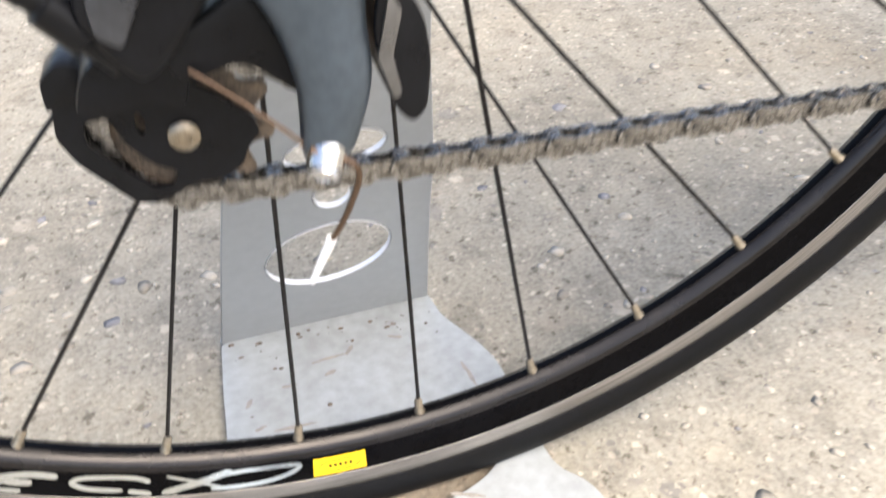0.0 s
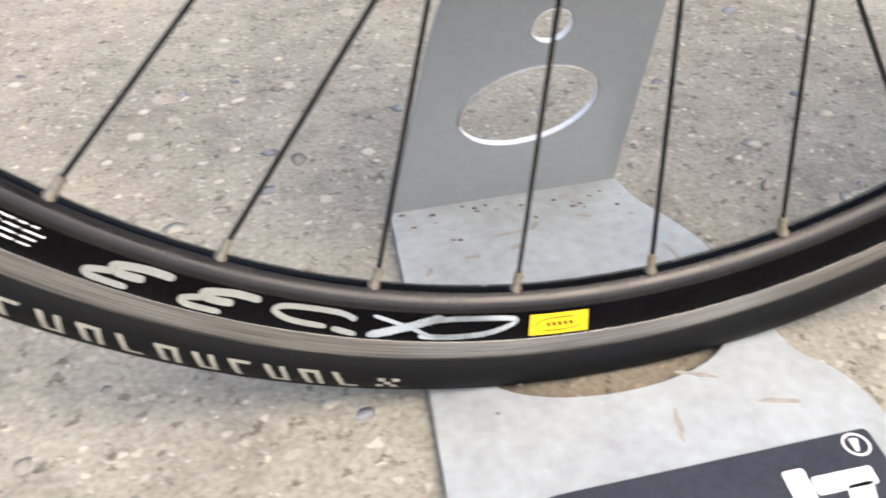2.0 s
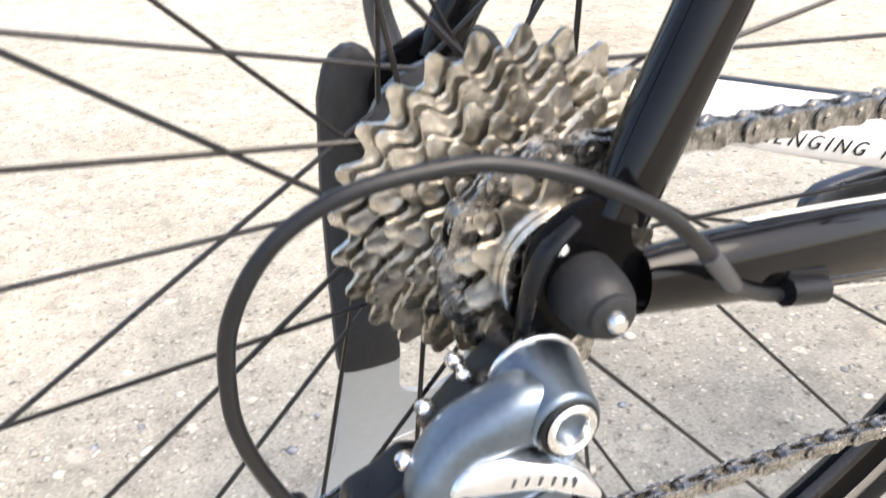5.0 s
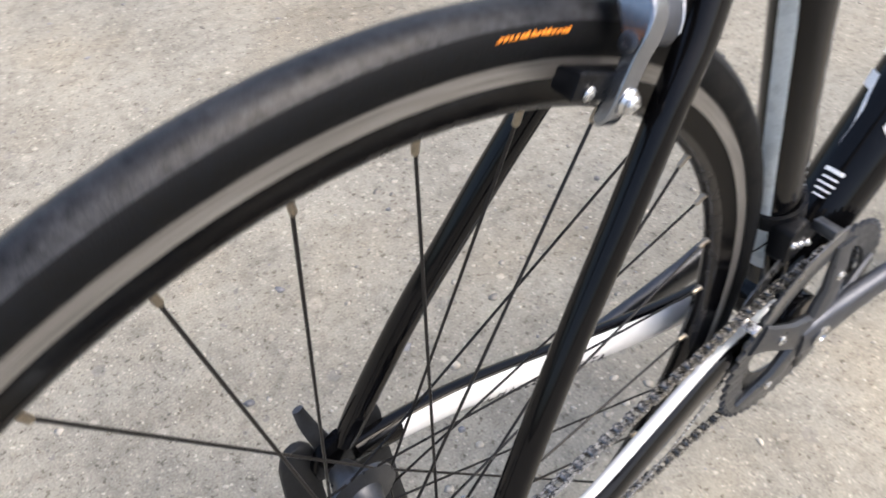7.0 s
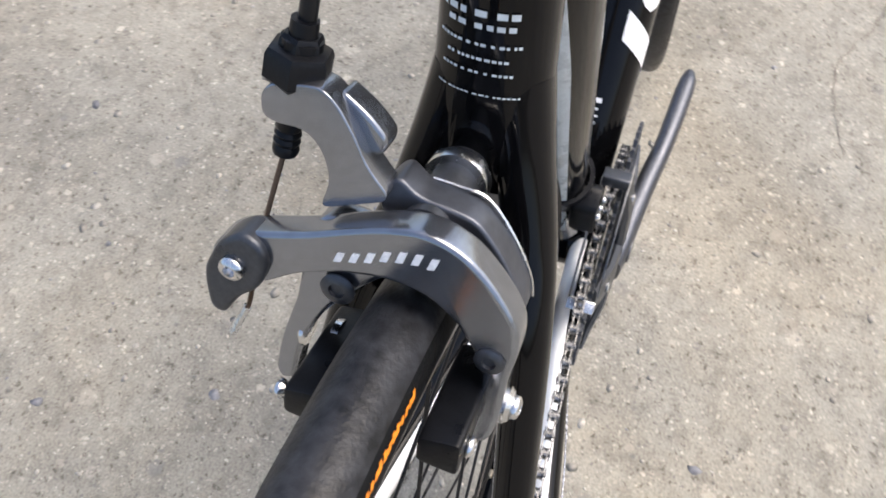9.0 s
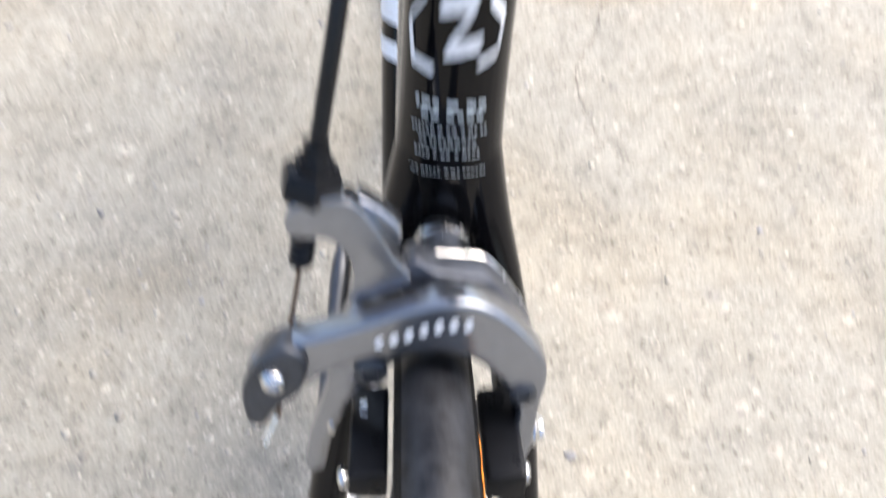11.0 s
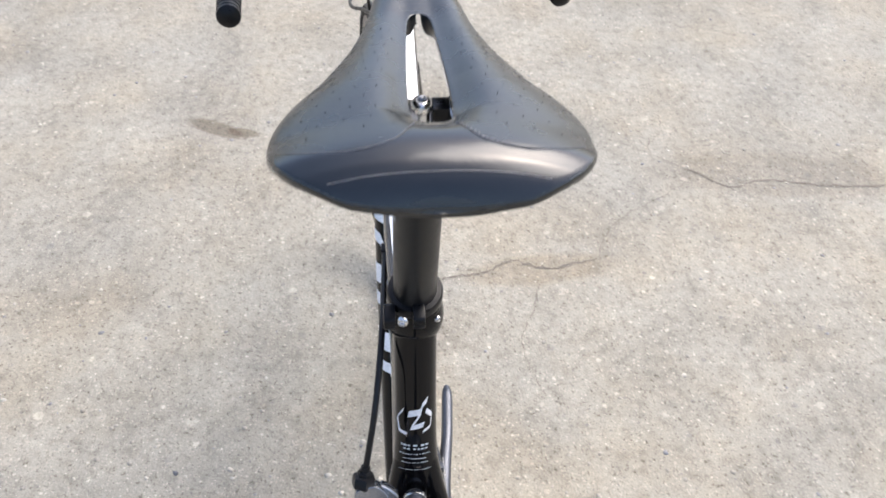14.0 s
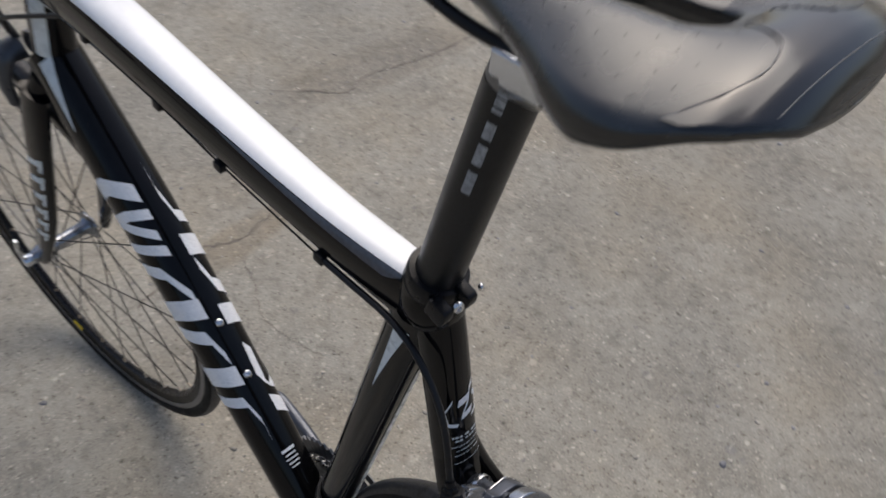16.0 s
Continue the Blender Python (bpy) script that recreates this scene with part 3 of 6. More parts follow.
            spoke_master["nipple"].matrix_basis = pose(0, 0, 0, 0, -th, 0)
        else:
            again(spoke_master["nipple"], "nipple", pose(0, 0, 0, 0, -th, 0), rim)
    return rim


rear_wheel = wheel("rear_wheel", (0, 0, AXLE_Z), True)
# it leans a little to the left, about its foot
rear_wheel.matrix_basis = pose(0, 0, 0, -0.36) @ rear_wheel.matrix_basis
front_wheel = wheel("front_wheel", (WB, 0, AXLE_Z), False)


# marks on the rear wheel's drive side

def slab(bm, r0, r1, d0, d1, lean=0.0, lift=0.0003, side=-1):
    """A patch laid on the rim's dark side panel."""
    y0, y1 = (side * (0.0072 + 0.196 * (r - 0.2958) + lift) for r in (r0, r1))
    arc_patch(bm, r0, r1, d0, d1, y0, y1, lean, n=max(1, int(abs(d1 - d0) / 0.8)))


bm = bmesh.new()
slab(bm, 0.2962, 0.3056, -7.1, -2.5)
tag = part("yellow_badge", bm, YELLOW, rear_wheel, "small yellow maker's badge")
def rim_stroke(bm, pts, half, lift=0.0003):
    """A round-ended ribbon through (angle, radius) points on the rim's dark panel."""
    pts = [Vector((radians(d) * 0.3, r)) for d, r in spline(pts, 8)]
    rows = []
    for i, p in enumerate(pts):
        t = (pts[min(i + 1, len(pts) - 1)] - pts[max(i - 1, 0)]).normalized()
        end = min(i, len(pts) - 1 - i)
        w = half * (0.45 if end == 0 else 0.85 if end == 1 else 1.0)
        row = []
        for k in (-1, 1):
            q = p + Vector((-t.y, t.x)) * (w * k)
            r = min(0.3059, max(0.2950, q.y))
            row.append(bm.verts.new(polar(r, math.degrees(q.x / 0.3), -(0.0072 + 0.196 * (r - 0.2958) + lift))))
        rows.append(row)
    for a, b in zip(rows, rows[1:]):
        bm.faces.new((a[0], a[1], b[1], b[0]))


bm = bmesh.new()
for d in (-5.7, -5.25, -4.8, -4.35, -3.9):
    slab(bm, 0.3000, 0.3018, d - 0.13, d + 0.13, 0.10, 0.0005)
rim_stroke(bm, [(-6.7, 0.3014), (-6.2, 0.2990), (-5.0, 0.2981), (-3.6, 0.2983)], 0.00022, 0.0005)
rim_stroke(bm, [(-6.0, 0.3036), (-4.6, 0.3038), (-3.4, 0.3030), (-2.9, 0.3004)], 0.00022, 0.0005)
part("badge_print", bm, BLACK_PLASTIC, tag, smooth=False)
# broad silver strokes along the rim: a long open loop, a bar across it, a hook and two low waves
for pts, half in (([(-15.3, 0.2980), (-13.0, 0.2967), (-9.6, 0.2966), (-8.3, 0.2976), (-8.8, 0.3004), (-10.6, 0.3034), (-13.2, 0.3046), (-15.6, 0.3044)], 0.00115), ([(-14.0, 0.2958), (-16.2, 0.3000), (-19.4, 0.3052)], 0.0017),
                  ([(-14.6, 0.3046), (-16.6, 0.3004), (-19.2, 0.2966)], 0.0008), ([(-20.4, 0.2990), (-21.6, 0.2970), (-23.6, 0.2966), (-25.6, 0.2974), (-26.2, 0.2998), (-25.0, 0.3024), (-22.4, 0.3032)], 0.00115), ([(-22.0, 0.3036), (-20.2, 0.3052)], 0.0012),
                  ([(-27.3, 0.2970), (-29.2, 0.2966), (-31.0, 0.2986), (-30.6, 0.3006), (-29.0, 0.3004)], 0.0015), ([(-30.8, 0.3004), (-32.2, 0.3026), (-31.8, 0.3046), (-29.6, 0.3048)], 0.0012),
                  ([(-33.1, 0.2968), (-35.0, 0.2966), (-36.8, 0.2984), (-36.4, 0.3006), (-34.8, 0.3004)], 0.0015), ([(-36.6, 0.3004), (-38.2, 0.3026), (-37.8, 0.3046), (-35.6, 0.3048)], 0.0012)):
    bm = bmesh.new()
    rim_stroke(bm, pts, half)
    part("rim_mark", bm, RIM_SILVER, rear_wheel, "large silver maker's mark", smooth=False)
bm = bmesh.new()
rng = random.Random(3)
rim_stroke(bm, [(-52.0, 0.2962), (-50.6, 0.2986), (-48.8, 0.3008)], 0.0010)
for r in (0.2956, 0.2978, 0.3000, 0.3022):
    d = -48.4
    while d < -41.5:
        w = rng.uniform(0.4, 1.4)
        slab(bm, r, r + 0.0006, d, d + w)
        d += w + 0.25
part("rim_small_print", bm, PRINT, rear_wheel, smooth=False)


def on_tyre(r, d, lift=0.0003):
    """A point on the tyre's drive-side wall."""
    c = min(1.0, max(-1.0, (r - TYRE_C) / TYRE_R))
    return polar(r, d, -(TYRE_R * math.sqrt(1 - c * c) + lift))



def wall_bar(bm, r0, r1, d0, d1, lean=0.0):
    n = 4
    a = [[bm.verts.new(on_tyre(r0 + (r1 - r0) * i / n, d + lean * i / n)) for d in (d0, d1)] for i in range(n + 1)]
    for p, q in zip(a, a[1:]):
        bm.faces.new((p[0], p[1], q[1], q[0]))


for k in range(11):
    bm = bmesh.new()
    d = -44.4 + k * 2.32
    wall_bar(bm, 0.3214, 0.3290, d, d + 0.42, 1.0)
    if k % 3 != 1:
        wall_bar(bm, 0.3214, 0.3290, d + 1.05, d + 1.42, 0.8)
    if k % 2:
        wall_bar(bm, 0.3214, 0.3227, d + 0.1, d + 1.5)
    else:
        wall_bar(bm, 0.3277, 0.3290, d + 0.9, d + 2.1)
    part("tyre_mark", bm, CREAM, rear_wheel, "cream maker's mark on the tyre wall", smooth=False)
for start in (-17.9, -47.0):
    bm = bmesh.new()
    for i in range(3):
        for j in range(3):
            if (i + j) % 2 == 0:
                wall_bar(bm, 0.3230 + 0.0018 * i, 0.3248 + 0.0018 * i, start + 0.5 * j, start + 0.5 * j + 0.5, 0.1)
    part("chequer_mark", bm, CREAM, rear_wheel, smooth=False)
rng = random.Random(8)
d = 180 - 19.2
while d < 180 - 12.2:
    bm = bmesh.new()
    wall_bar(bm, 0.3272, 0.3287 if rng.random() > 0.3 else 0.3292, d, d + 0.26, -0.25)
    wall_bar(bm, 0.3272 if rng.random() > 0.5 else 0.3279, 0.3276 if rng.random() > 0.5 else 0.3286, d + 0.2, d + 0.45, -0.1)
    part("orange_mark", bm, ORANGE, rear_wheel, "orange maker's mark on the tyre", smooth=False)
    d += 0.5
# badge on the front wheel's other side
bm = bmesh.new()
slab(bm, 0.2962, 0.3056, 17.4, 21.8, side=1)
part("yellow_badge", bm, YELLOW, front_wheel, "small yellow maker's badge")
# quick-release skewers
bm = bmesh.new()
lathe(bm, [(0, 0.066), (0.0092, 0.066), (0.0097, 0.0685), (0.0095, 0.0735), (0.0090, 0.0785), (0.0082, 0.0812), (0.0062, 0.0830), (0.0060, 0.0846), (0.0050, 0.0852), (0.0, 0.0852)], frame_of((0, 0, 0), (0, -1, 0)), 28)
part("skewer_nut", bm, BLACK_RUBBER, rear_wheel, "black quick-release nut")
bm = bmesh.new()
lathe(bm, [(0, 0.084), (0.0027, 0.084), (0.0027, 0.0868), (0.0019, 0.0879), (0, 0.0881)], frame_of((0, 0, 0), (0, -1, 0)), 14)
part("skewer_tip", bm, STEEL, rear_wheel)
for wh, y in ((rear_wheel, 0.066), (front_wheel, 0.056)):
    bm = bmesh.new()
    lathe(bm, [(0, y), (0.009, y), (0.0092, y + 0.012), (0.007, y + 0.016), (0, y + 0.0165)], frame_of((0, 0, 0), (0, 1, 0)), 20)
    sweep(bm, spline([(0.002, y + 0.010, 0.003, 0.004, 0.007), (-0.004, y + 0.017, 0.025, 0.0025, 0.006), (-0.008, y + 0.016, 0.050, 0.002, 0.004)], 4), 10)
    part("quick_release_lever", bm, POLISHED if wh is front_wheel else DARK_ALLOY, wh, "quick-release lever")
bm = bmesh.new()
lathe(bm, [(0, 0.056), (0.008, 0.056), (0.0085, 0.064), (0.006, 0.068), (0, 0.0685)], frame_of((0, 0, 0), (0, -1, 0)), 18)
part("skewer_nut", bm, POLISHED, front_wheel)

# ---- frame ----
def tube(name, rows, mat, parent, label="", n=24, per=8, power=2.2, side=(0, 1, 0)):
    bm = bmesh.new()
    sweep(bm, spline(rows, per) if per else rows, n, side=side, power=power)
    return part(name, bm, mat, parent, label)


def skin(rows, u, a, power=2.2, lift=0.0004, side=(0, 1, 0)):
    """The point on a swept tube's surface at u (0 to 1 along the rows) and angle a in degrees, slightly proud."""
    x = u * (len(rows) - 1)
    i = min(int(x), len(rows) - 2)
    f = x - i
    p0, p1, p2, p3 = (np.array(rows[max(0, min(len(rows) - 1, i + k))], float) for k in (-1, 0, 1, 2))
    r = 0.5 * (2 * p1 + (p2 - p0) * f + (2 * p0 - 5 * p1 + 4 * p2 - p3) * f * f + (3 * p1 - p0 - 3 * p2 + p3) * f ** 3)
    d = 0.5 * ((p2 - p0) + 2 * (2 * p0 - 5 * p1 + 4 * p2 - p3) * f + 3 * (3 * p1 - p0 - 3 * p2 + p3) * f * f)
    t = Vector(d[:3]).normalized()
    side = Vector(side)
    s = (side - t * side.dot(t)).normalized()
    w = t.cross(s)
    c, e = math.cos(radians(a)), math.sin(radians(a))
    c = math.copysign(abs(c) ** (2 / power), c)
    e = math.copysign(abs(e) ** (2 / power), e)
    return Vector(r[:3]) + s * ((r[3] + lift) * c) + w * ((r[4] + lift) * e)


def paint(bm, rows, edge, nu=24, na=8, **kw):
    """A thin layer on a tube: edge(k) gives u and the two bounding angles for k from 0 to 1."""
    grid = []
    for i in range(nu + 1):
        u, a0, a1 = edge(i / nu)
        grid.append([bm.verts.new(skin(rows, u, a0 + (a1 - a0) * j / na, **kw)) for j in range(na + 1)])
    for p, q in zip(grid, grid[1:]):
        for j in range(na):
            bm.faces.new((p[j], p[j + 1], q[j + 1], q[j]))


def stroke(bm, rows, pts, width, closed=False, **kw):
    """A painted line of u, angle points and a width in degrees across, on a tube."""
    fine = []
    for (u0, a0), (u1, a1) in zip(pts, pts[1:]):
        n = max(2, int(abs(a1 - a0) / 8) + 1)
        fine += [(u0 + (u1 - u0) * k / n, a0 + (a1 - a0) * k / n) for k in range(n)]
    fine.append(pts[-1])
    l = []
    for i, (u, a) in enumerate(fine):
        l.append((bm.verts.new(skin(rows, u - width[0], a - width[1], **kw)), bm.verts.new(skin(rows, u + width[0], a + width[1], **kw))))
    for p, q in zip(l, l[1:]):
        bm.faces.new((p[0], p[1], q[1], q[0]))


SEAT = [(0.381, 0, 0.309, 0.018, 0.019), (0.326, 0, 0.505, 0.0175, 0.019), (0.266, 0, 0.722, 0.018, 0.020), (0.241, 0, 0.808, 0.0200, 0.0215), (0.2365, 0, 0.824, 0.0195, 0.0200)]
MONO = [(0.236, 0, 0.808, 0.0165, 0.019), (0.226, 0, 0.77, 0.0165, 0.0175), (0.214, 0, 0.712, 0.0168, 0.0165), (0.207, 0, 0.678, 0.0178, 0.0160), (0.200, 0, 0.656, 0.0192, 0.0155), (0.193, 0, 0.639, 0.0215, 0.0130), (0.189, 0, 0.630, 0.0205, 0.0080)]
TOP = [(0.243, 0.001, 0.802, 0.0175, 0.025), (0.33, 0.002, 0.804, 0.0185, 0.0215), (0.45, 0.002, 0.814, 0.0205, 0.022), (0.62, 0.002, 0.831, 0.0225, 0.026), (0.772, 0, 0.835, 0.022, 0.034)]
DOWN = [(0.395, 0, 0.268, 0.026, 0.026), (0.50, 0, 0.394, 0.0285, 0.030), (0.66, 0, 0.576, 0.031, 0.032), (0.810, 0, 0.722, 0.027, 0.034)]
HEAD = [(*HEAD_LOW, 0.024, 0.026), (0.79, 0, 0.766, 0.021, 0.023), (*HEAD_TOP, 0.021, 0.022)]


def seat_stay_rows(s):
    o = 0.007 if s > 0 else 0.0
    return [(0.204, s * 0.0085, 0.668, 0.0098, 0.0130), (0.192, s * 0.0140, 0.644, 0.0096, 0.0122), (0.176, s * 0.0218, 0.620, 0.0088, 0.0108), (0.156, s * (0.0280 + 0.65 * o), 0.597, 0.0084, 0.0096), (0.126, s * (0.0350 + o), 0.550, 0.0082, 0.0090),
            (0.094, s * (0.0420 + o), 0.500, 0.0080, 0.0088), (0.0635, s * (0.0495 + 0.95 * o), 0.450, 0.0080, 0.0086), (0.036, s * (0.0565 + 0.75 * o), 0.400, 0.0082, 0.0086), (0.018, s * (0.0615 + 0.45 * o), 0.366, 0.0078, 0.0086), (0.010, s * 0.0650, 0.350, 0.006, 0.008)]


def chain_stay_rows(s):
    return [(0.016, s * 0.0668, 0.331, 0.0070, 0.0090), (0.05, s * 0.0655, 0.328, 0.0088, 0.0115), (0.11, s * 0.060, 0.319, 0.0092, 0.0135), (0.20, s * (0.048 if s > 0 else 0.0435), 0.297, 0.0095, 0.0165), (0.30, s * (0.034 if s > 0 else 0.0270), 0.277, 0.0100, 0.0190), (0.395, s * (0.026 if s > 0 else 0.021), 0.262, 0.010, 0.019)]


frame_set = tube("frame", SEAT, GLOSS_BLACK, bike, "glossy black carbon frame with white panels")
tube("monostay", MONO, GLOSS_BLACK, frame_set)
tube("top_tube", TOP, GLOSS_BLACK, frame_set, power=3.0)
tube("down_tube", DOWN, GLOSS_BLACK, frame_set)
tube("head_tube", HEAD, GLOSS_BLACK, frame_set)
bm = bmesh.new()
lathe(bm, [(0, -0.036), (0.0245, -0.036), (0.025, -0.034), (0.025, 0.034), (0.0245, 0.036), (0, 0.036)], frame_of(BB, (0, 1, 0)), 32)
part("bottom_bracket_shell", bm, GLOSS_BLACK, frame_set)
bm = bmesh.new()
sweep(bm, spline([(0.245, 0, 0.79, 0.016, 0.017), (0.2385, 0, 0.80, 0.0215, 0.0225), (0.2375, 0, 0.812, 0.0215, 0.0225), (0.24, 0, 0.825, 0.018, 0.019)], 4), 24)
part("seat_lug", bm, GLOSS_BLACK, frame_set)
for s in (-1, 1):
    tube("seat_stay", seat_stay_rows(s), GLOSS_BLACK, frame_set, n=18)
    tube("chain_stay", chain_stay_rows(s), GLOSS_BLACK, frame_set, n=18)
    bm = bmesh.new()
    if s < 0:
        mm = [(-17, 322), (-15, 333), (-15, 345), (-9, 353), (0, 358), (8, 358), (14, 352), (13, 344), (21, 338), (22, 326), (14, 325), (6, 321), (-3, 316), (-6, 308), (-13, 305), (-19, 310)]
    else:
        mm = [(-14, 326), (-16, 338), (-10, 352), (8, 362), (16, 352), (15, 343), (24, 337), (25, 325), (15, 322), (0, 320)]
    plate(bm, rounded([(x / 1000, z / 1000) for x, z in mm], 0.004, 3), 0.0050 if s < 0 else 0.0075, axes((0, -0.0622 if s < 0 else 0.072, 0), (1, 0, 0), (0, 0, 1)), bevel=0.0018)
    part("dropout", bm, RIM_BLACK, frame_set, "black dropout with derailleur hanger" if s < 0 else "")

# white panels
bm = bmesh.new()
paint(bm, TOP, lambda k: (0.045 + 0.94 * k, 146 - 6 * k - 30 * math.exp(-(k / 0.16) ** 2), 55 - 40 * k + 6 * math.sin(3 * k)), nu=40, na=24, power=3.0)
part("top_panel", bm, WHITE_PAINT, frame_set, "white top panel on the top tube")
bm = bmesh.new()
paint(bm, TOP, lambda k: (0.045 + 0.46 * k, 54.5 - 18.8 * k + 2.9 * k, 54 - 30 * (1 - k) ** 0.7 * min(1, 8 * k + 0.3) - 18 * k), nu=20, na=6, power=3.0)
part("fade_panel", bm, DIM_PANEL, frame_set, "dark grey fade beside the white panel")
bm = bmesh.new()
paint(bm, SEAT, lambda k: (0.45 + 0.19 * k, -4 - 4 * k, -3 + 26 * k), nu=14, na=5)
part("seat_tube_stripe", bm, GREY_DECAL, frame_set, "pale grey stripe on the seat tube")
bm = bmesh.new()
paint(bm, SEAT, lambda k: (0.05 + 0.52 * k, 84, 84 + 34 * min(1.0, 2.2 * (1 - k))), nu=30, na=8)
part("seat_tube_stripe", bm, GREY_DECAL, frame_set, "pale grey stripe on the seat tube")
bm = bmesh.new()
paint(bm, chain_stay_rows(1), lambda k: (0.20 + 0.80 * k, 118, 258), nu=26, na=10)
left_panel = part("chain_stay_panel", bm, WHITE_PAINT, frame_set, "white inner face of the left chain stay")
bm = bmesh.new()
paint(bm, chain_stay_rows(-1), lambda k: (0.20 + 0.80 * k, -70, 84 + 22 * k), nu=26, na=12)
part("chain_stay_panel", bm, WHITE_PAINT, frame_set, "white inner face of the right chain stay")
bm = bmesh.new()
paint(bm, DOWN, lambda k: (0.835 + 0.13 * k, 22 + 6 * k, 24 + 40 * k), nu=16, na=6)
part("head_stripe", bm, GREY_DECAL, frame_set, "pale tapering stripe beside the head tube")
bm = bmesh.new()
paint(bm, HEAD, lambda k: (0.05 + 0.95 * k, 8 + 6 * k, 48 + 14 * k), nu=14, na=6)
part("head_stripe", bm, GREY_DECAL, frame_set)

# plain slanted shapes of the maker's mark along the down tube, on both sides
for s in (1, -1):
    bm = bmesh.new()
    A = (lambda a: a) if s > 0 else (lambda a: 180 - a)
    U = (lambda u: 0.745 - u) if s > 0 else (lambda u: 0.290 + u)

    def bar(*pts, w=0.014):
        stroke(bm, DOWN, [(U(u), A(a)) for u, a in pts], (w, 0), lift=0.0005)
    if s > 0:
        bar((0.000, -50), (-0.003, 17), (0.027, 76), w=0.0145)
        bar((0.062, 78), (0.050, 33), (0.048, -8), w=0.0085)
        bar((0.050, -8), (0.072, 30), (0.096, 72), w=0.0085)
        bar((0.082, -52), (0.100, 10), (0.122, 74), w=0.0085)
        bar((0.116, -48), (0.149, 40), (0.197, 74), w=0.010)
    else:
        bar((0.054, 70), (0.034, 30), (0.015, -12), (0.000, -50), w=0.017)
        stroke(bm, DOWN, [(U(u), A(a)) for u, a in ((0.160, 60), (0.104, 66), (0.085, 56), (0.080, 42), (0.086, 26), (0.100, 13), (0.137, -21), (0.160, -50))], (0.0075, -8), lift=0.0005)
    bar((0.200, -48), (0.205, 20), (0.217, 77), w=0.016)
    bar((0.228, -40), (0.259, 57), (0.299, 73), w=0.011)
    bar((0.312, -48), (0.318, 20), (0.330, 77), w=0.017)
    bar((0.352, -44), (0.374, 59), (0.419, 72), (0.455, 71), w=0.010)
    part("down_tube_mark", bm, PRINT, frame_set, "row of slanted white shapes, the maker's mark", smooth=False)

for u in (0.411, 0.499):
    bm = bmesh.new()
    p = skin(DOWN, u, 90)
    bolt(bm, p, p - skin(DOWN, u, 90, lift=-0.01), 0.0048, 0.0026)
    part("bottle_bolt", bm, STEEL, frame_set, "bright bottle-cage bolt")

# the round-bracketed emblem and lines of small print on the monostay, as plain strokes and bars
bm = bmesh.new()
def em(pts, w=0.006):
    stroke(bm, MONO, [(u, -90 + a) for u, a in pts], (w, 2.2), lift=0.0004)
em([(0.278, 34), (0.308, 57), (0.350, 50), (0.356, 24)])
em([(0.280, -24), (0.298, -42), (0.334, -38), (0.346, -16)])
em([(0.288, 20), (0.281, -12), (0.331, 13), (0.321, -18)], w=0.009)
em([(0.266, -12), (0.252, -28)], w=0.008)
part("emblem", bm, PRINT, frame_set, "white bracketed emblem on the seat stay", smooth=False)
bm = bmesh.new()
rng = random.Random(5)
for u, half, h, lo, hi, gap in ((0.410, 36, 0.010, 6, 10, 3), (0.430, 33, 0.009, 5, 9, 3), (0.463, 40, 0.0058, 2.6, 4.6, 1.5), (0.492, 28, 0.0058, 2.6, 4.6, 1.5), (0.521, 33, 0.0058, 2.6, 4.6, 1.5), (0.575, 42, 0.0042, 2.4, 4.0, 1.3)):
    a = -half
    while a < half - 2:
        w = min(rng.uniform(lo, hi), half - a)
        paint(bm, MONO, lambda k, a=a, w=w: (u - h / 2 + h * k, -84 + a, -84 + a + w), nu=1, na=2)
        a += w + gap * (1 if rng.random() < 0.85 else 2.6)
part("small_print", bm, GREY_DECAL, frame_set, "lines of unreadable white small print", smooth=False)
bm = bmesh.new()
for u, half, h in ((0.252, 15, 0.006), (0.241, 12, 0.003), (0.232, 14, 0.003), (0.223, 12, 0.003), (0.214, 9, 0.0025)):
    paint(bm, DOWN, lambda k: (u - h / 2 + h * k, 90 - half, 90 + half), nu=1, na=4)
part("small_print", bm, PRINT, frame_set, smooth=False)

# readable words on the white chain stay
word = bpy.data.curves.new("words", "FONT")
word.body = "CHALLENGING TA"
word.size, word.space_character, word.shear = 0.0100, 1.48, 0.25
word.extrude = 0.0002
tmp = new("words", word)
words = bpy.data.meshes.new_from_object(tmp)
bpy.data.objects.remove(tmp)
words.materials.append(BLACK_PLASTIC)
wo = new("lettering", words)
wo.parent = left_panel
a, b = Vector((0.117, 0.0500, 0.3080)), Vector((0.237, 0.0325, 0.2775))
wo.matrix_basis = axes(a, b - a, (0, 0, 1))
wo["label"] = "thin black printed words"

# seat post, collar, saddle clamp
POST = [(0.2375, 0, 0.818, 0.0156, 0.0156), (0.1982, 0, 0.978, 0.0156, 0.0156), (0.1950, 0, 0.9915, 0.0156, 0.0156)]
post = tube("seat_post", POST, CARBON, bike, "black carbon seat post", per=0, n=32, power=2)
bm = bmesh.new()
for k, (u, h) in enumerate(((0.34, 0.045), (0.40, 0.045), (0.46, 0.045), (0.53, 0.02), (0.575, 0.05), (0.635, 0.05), (0.69, 0.04))):
    paint(bm, POST, lambda t: (u - h / 2 + h * t, 8, 28), nu=2, na=3, power=2)
part("post_mark", bm, GREY_PRINT, post, "worn white maker's mark", smooth=False)
bm = bmesh.new()
ax = Vector((-0.28, 0, 0.96)).normalized()
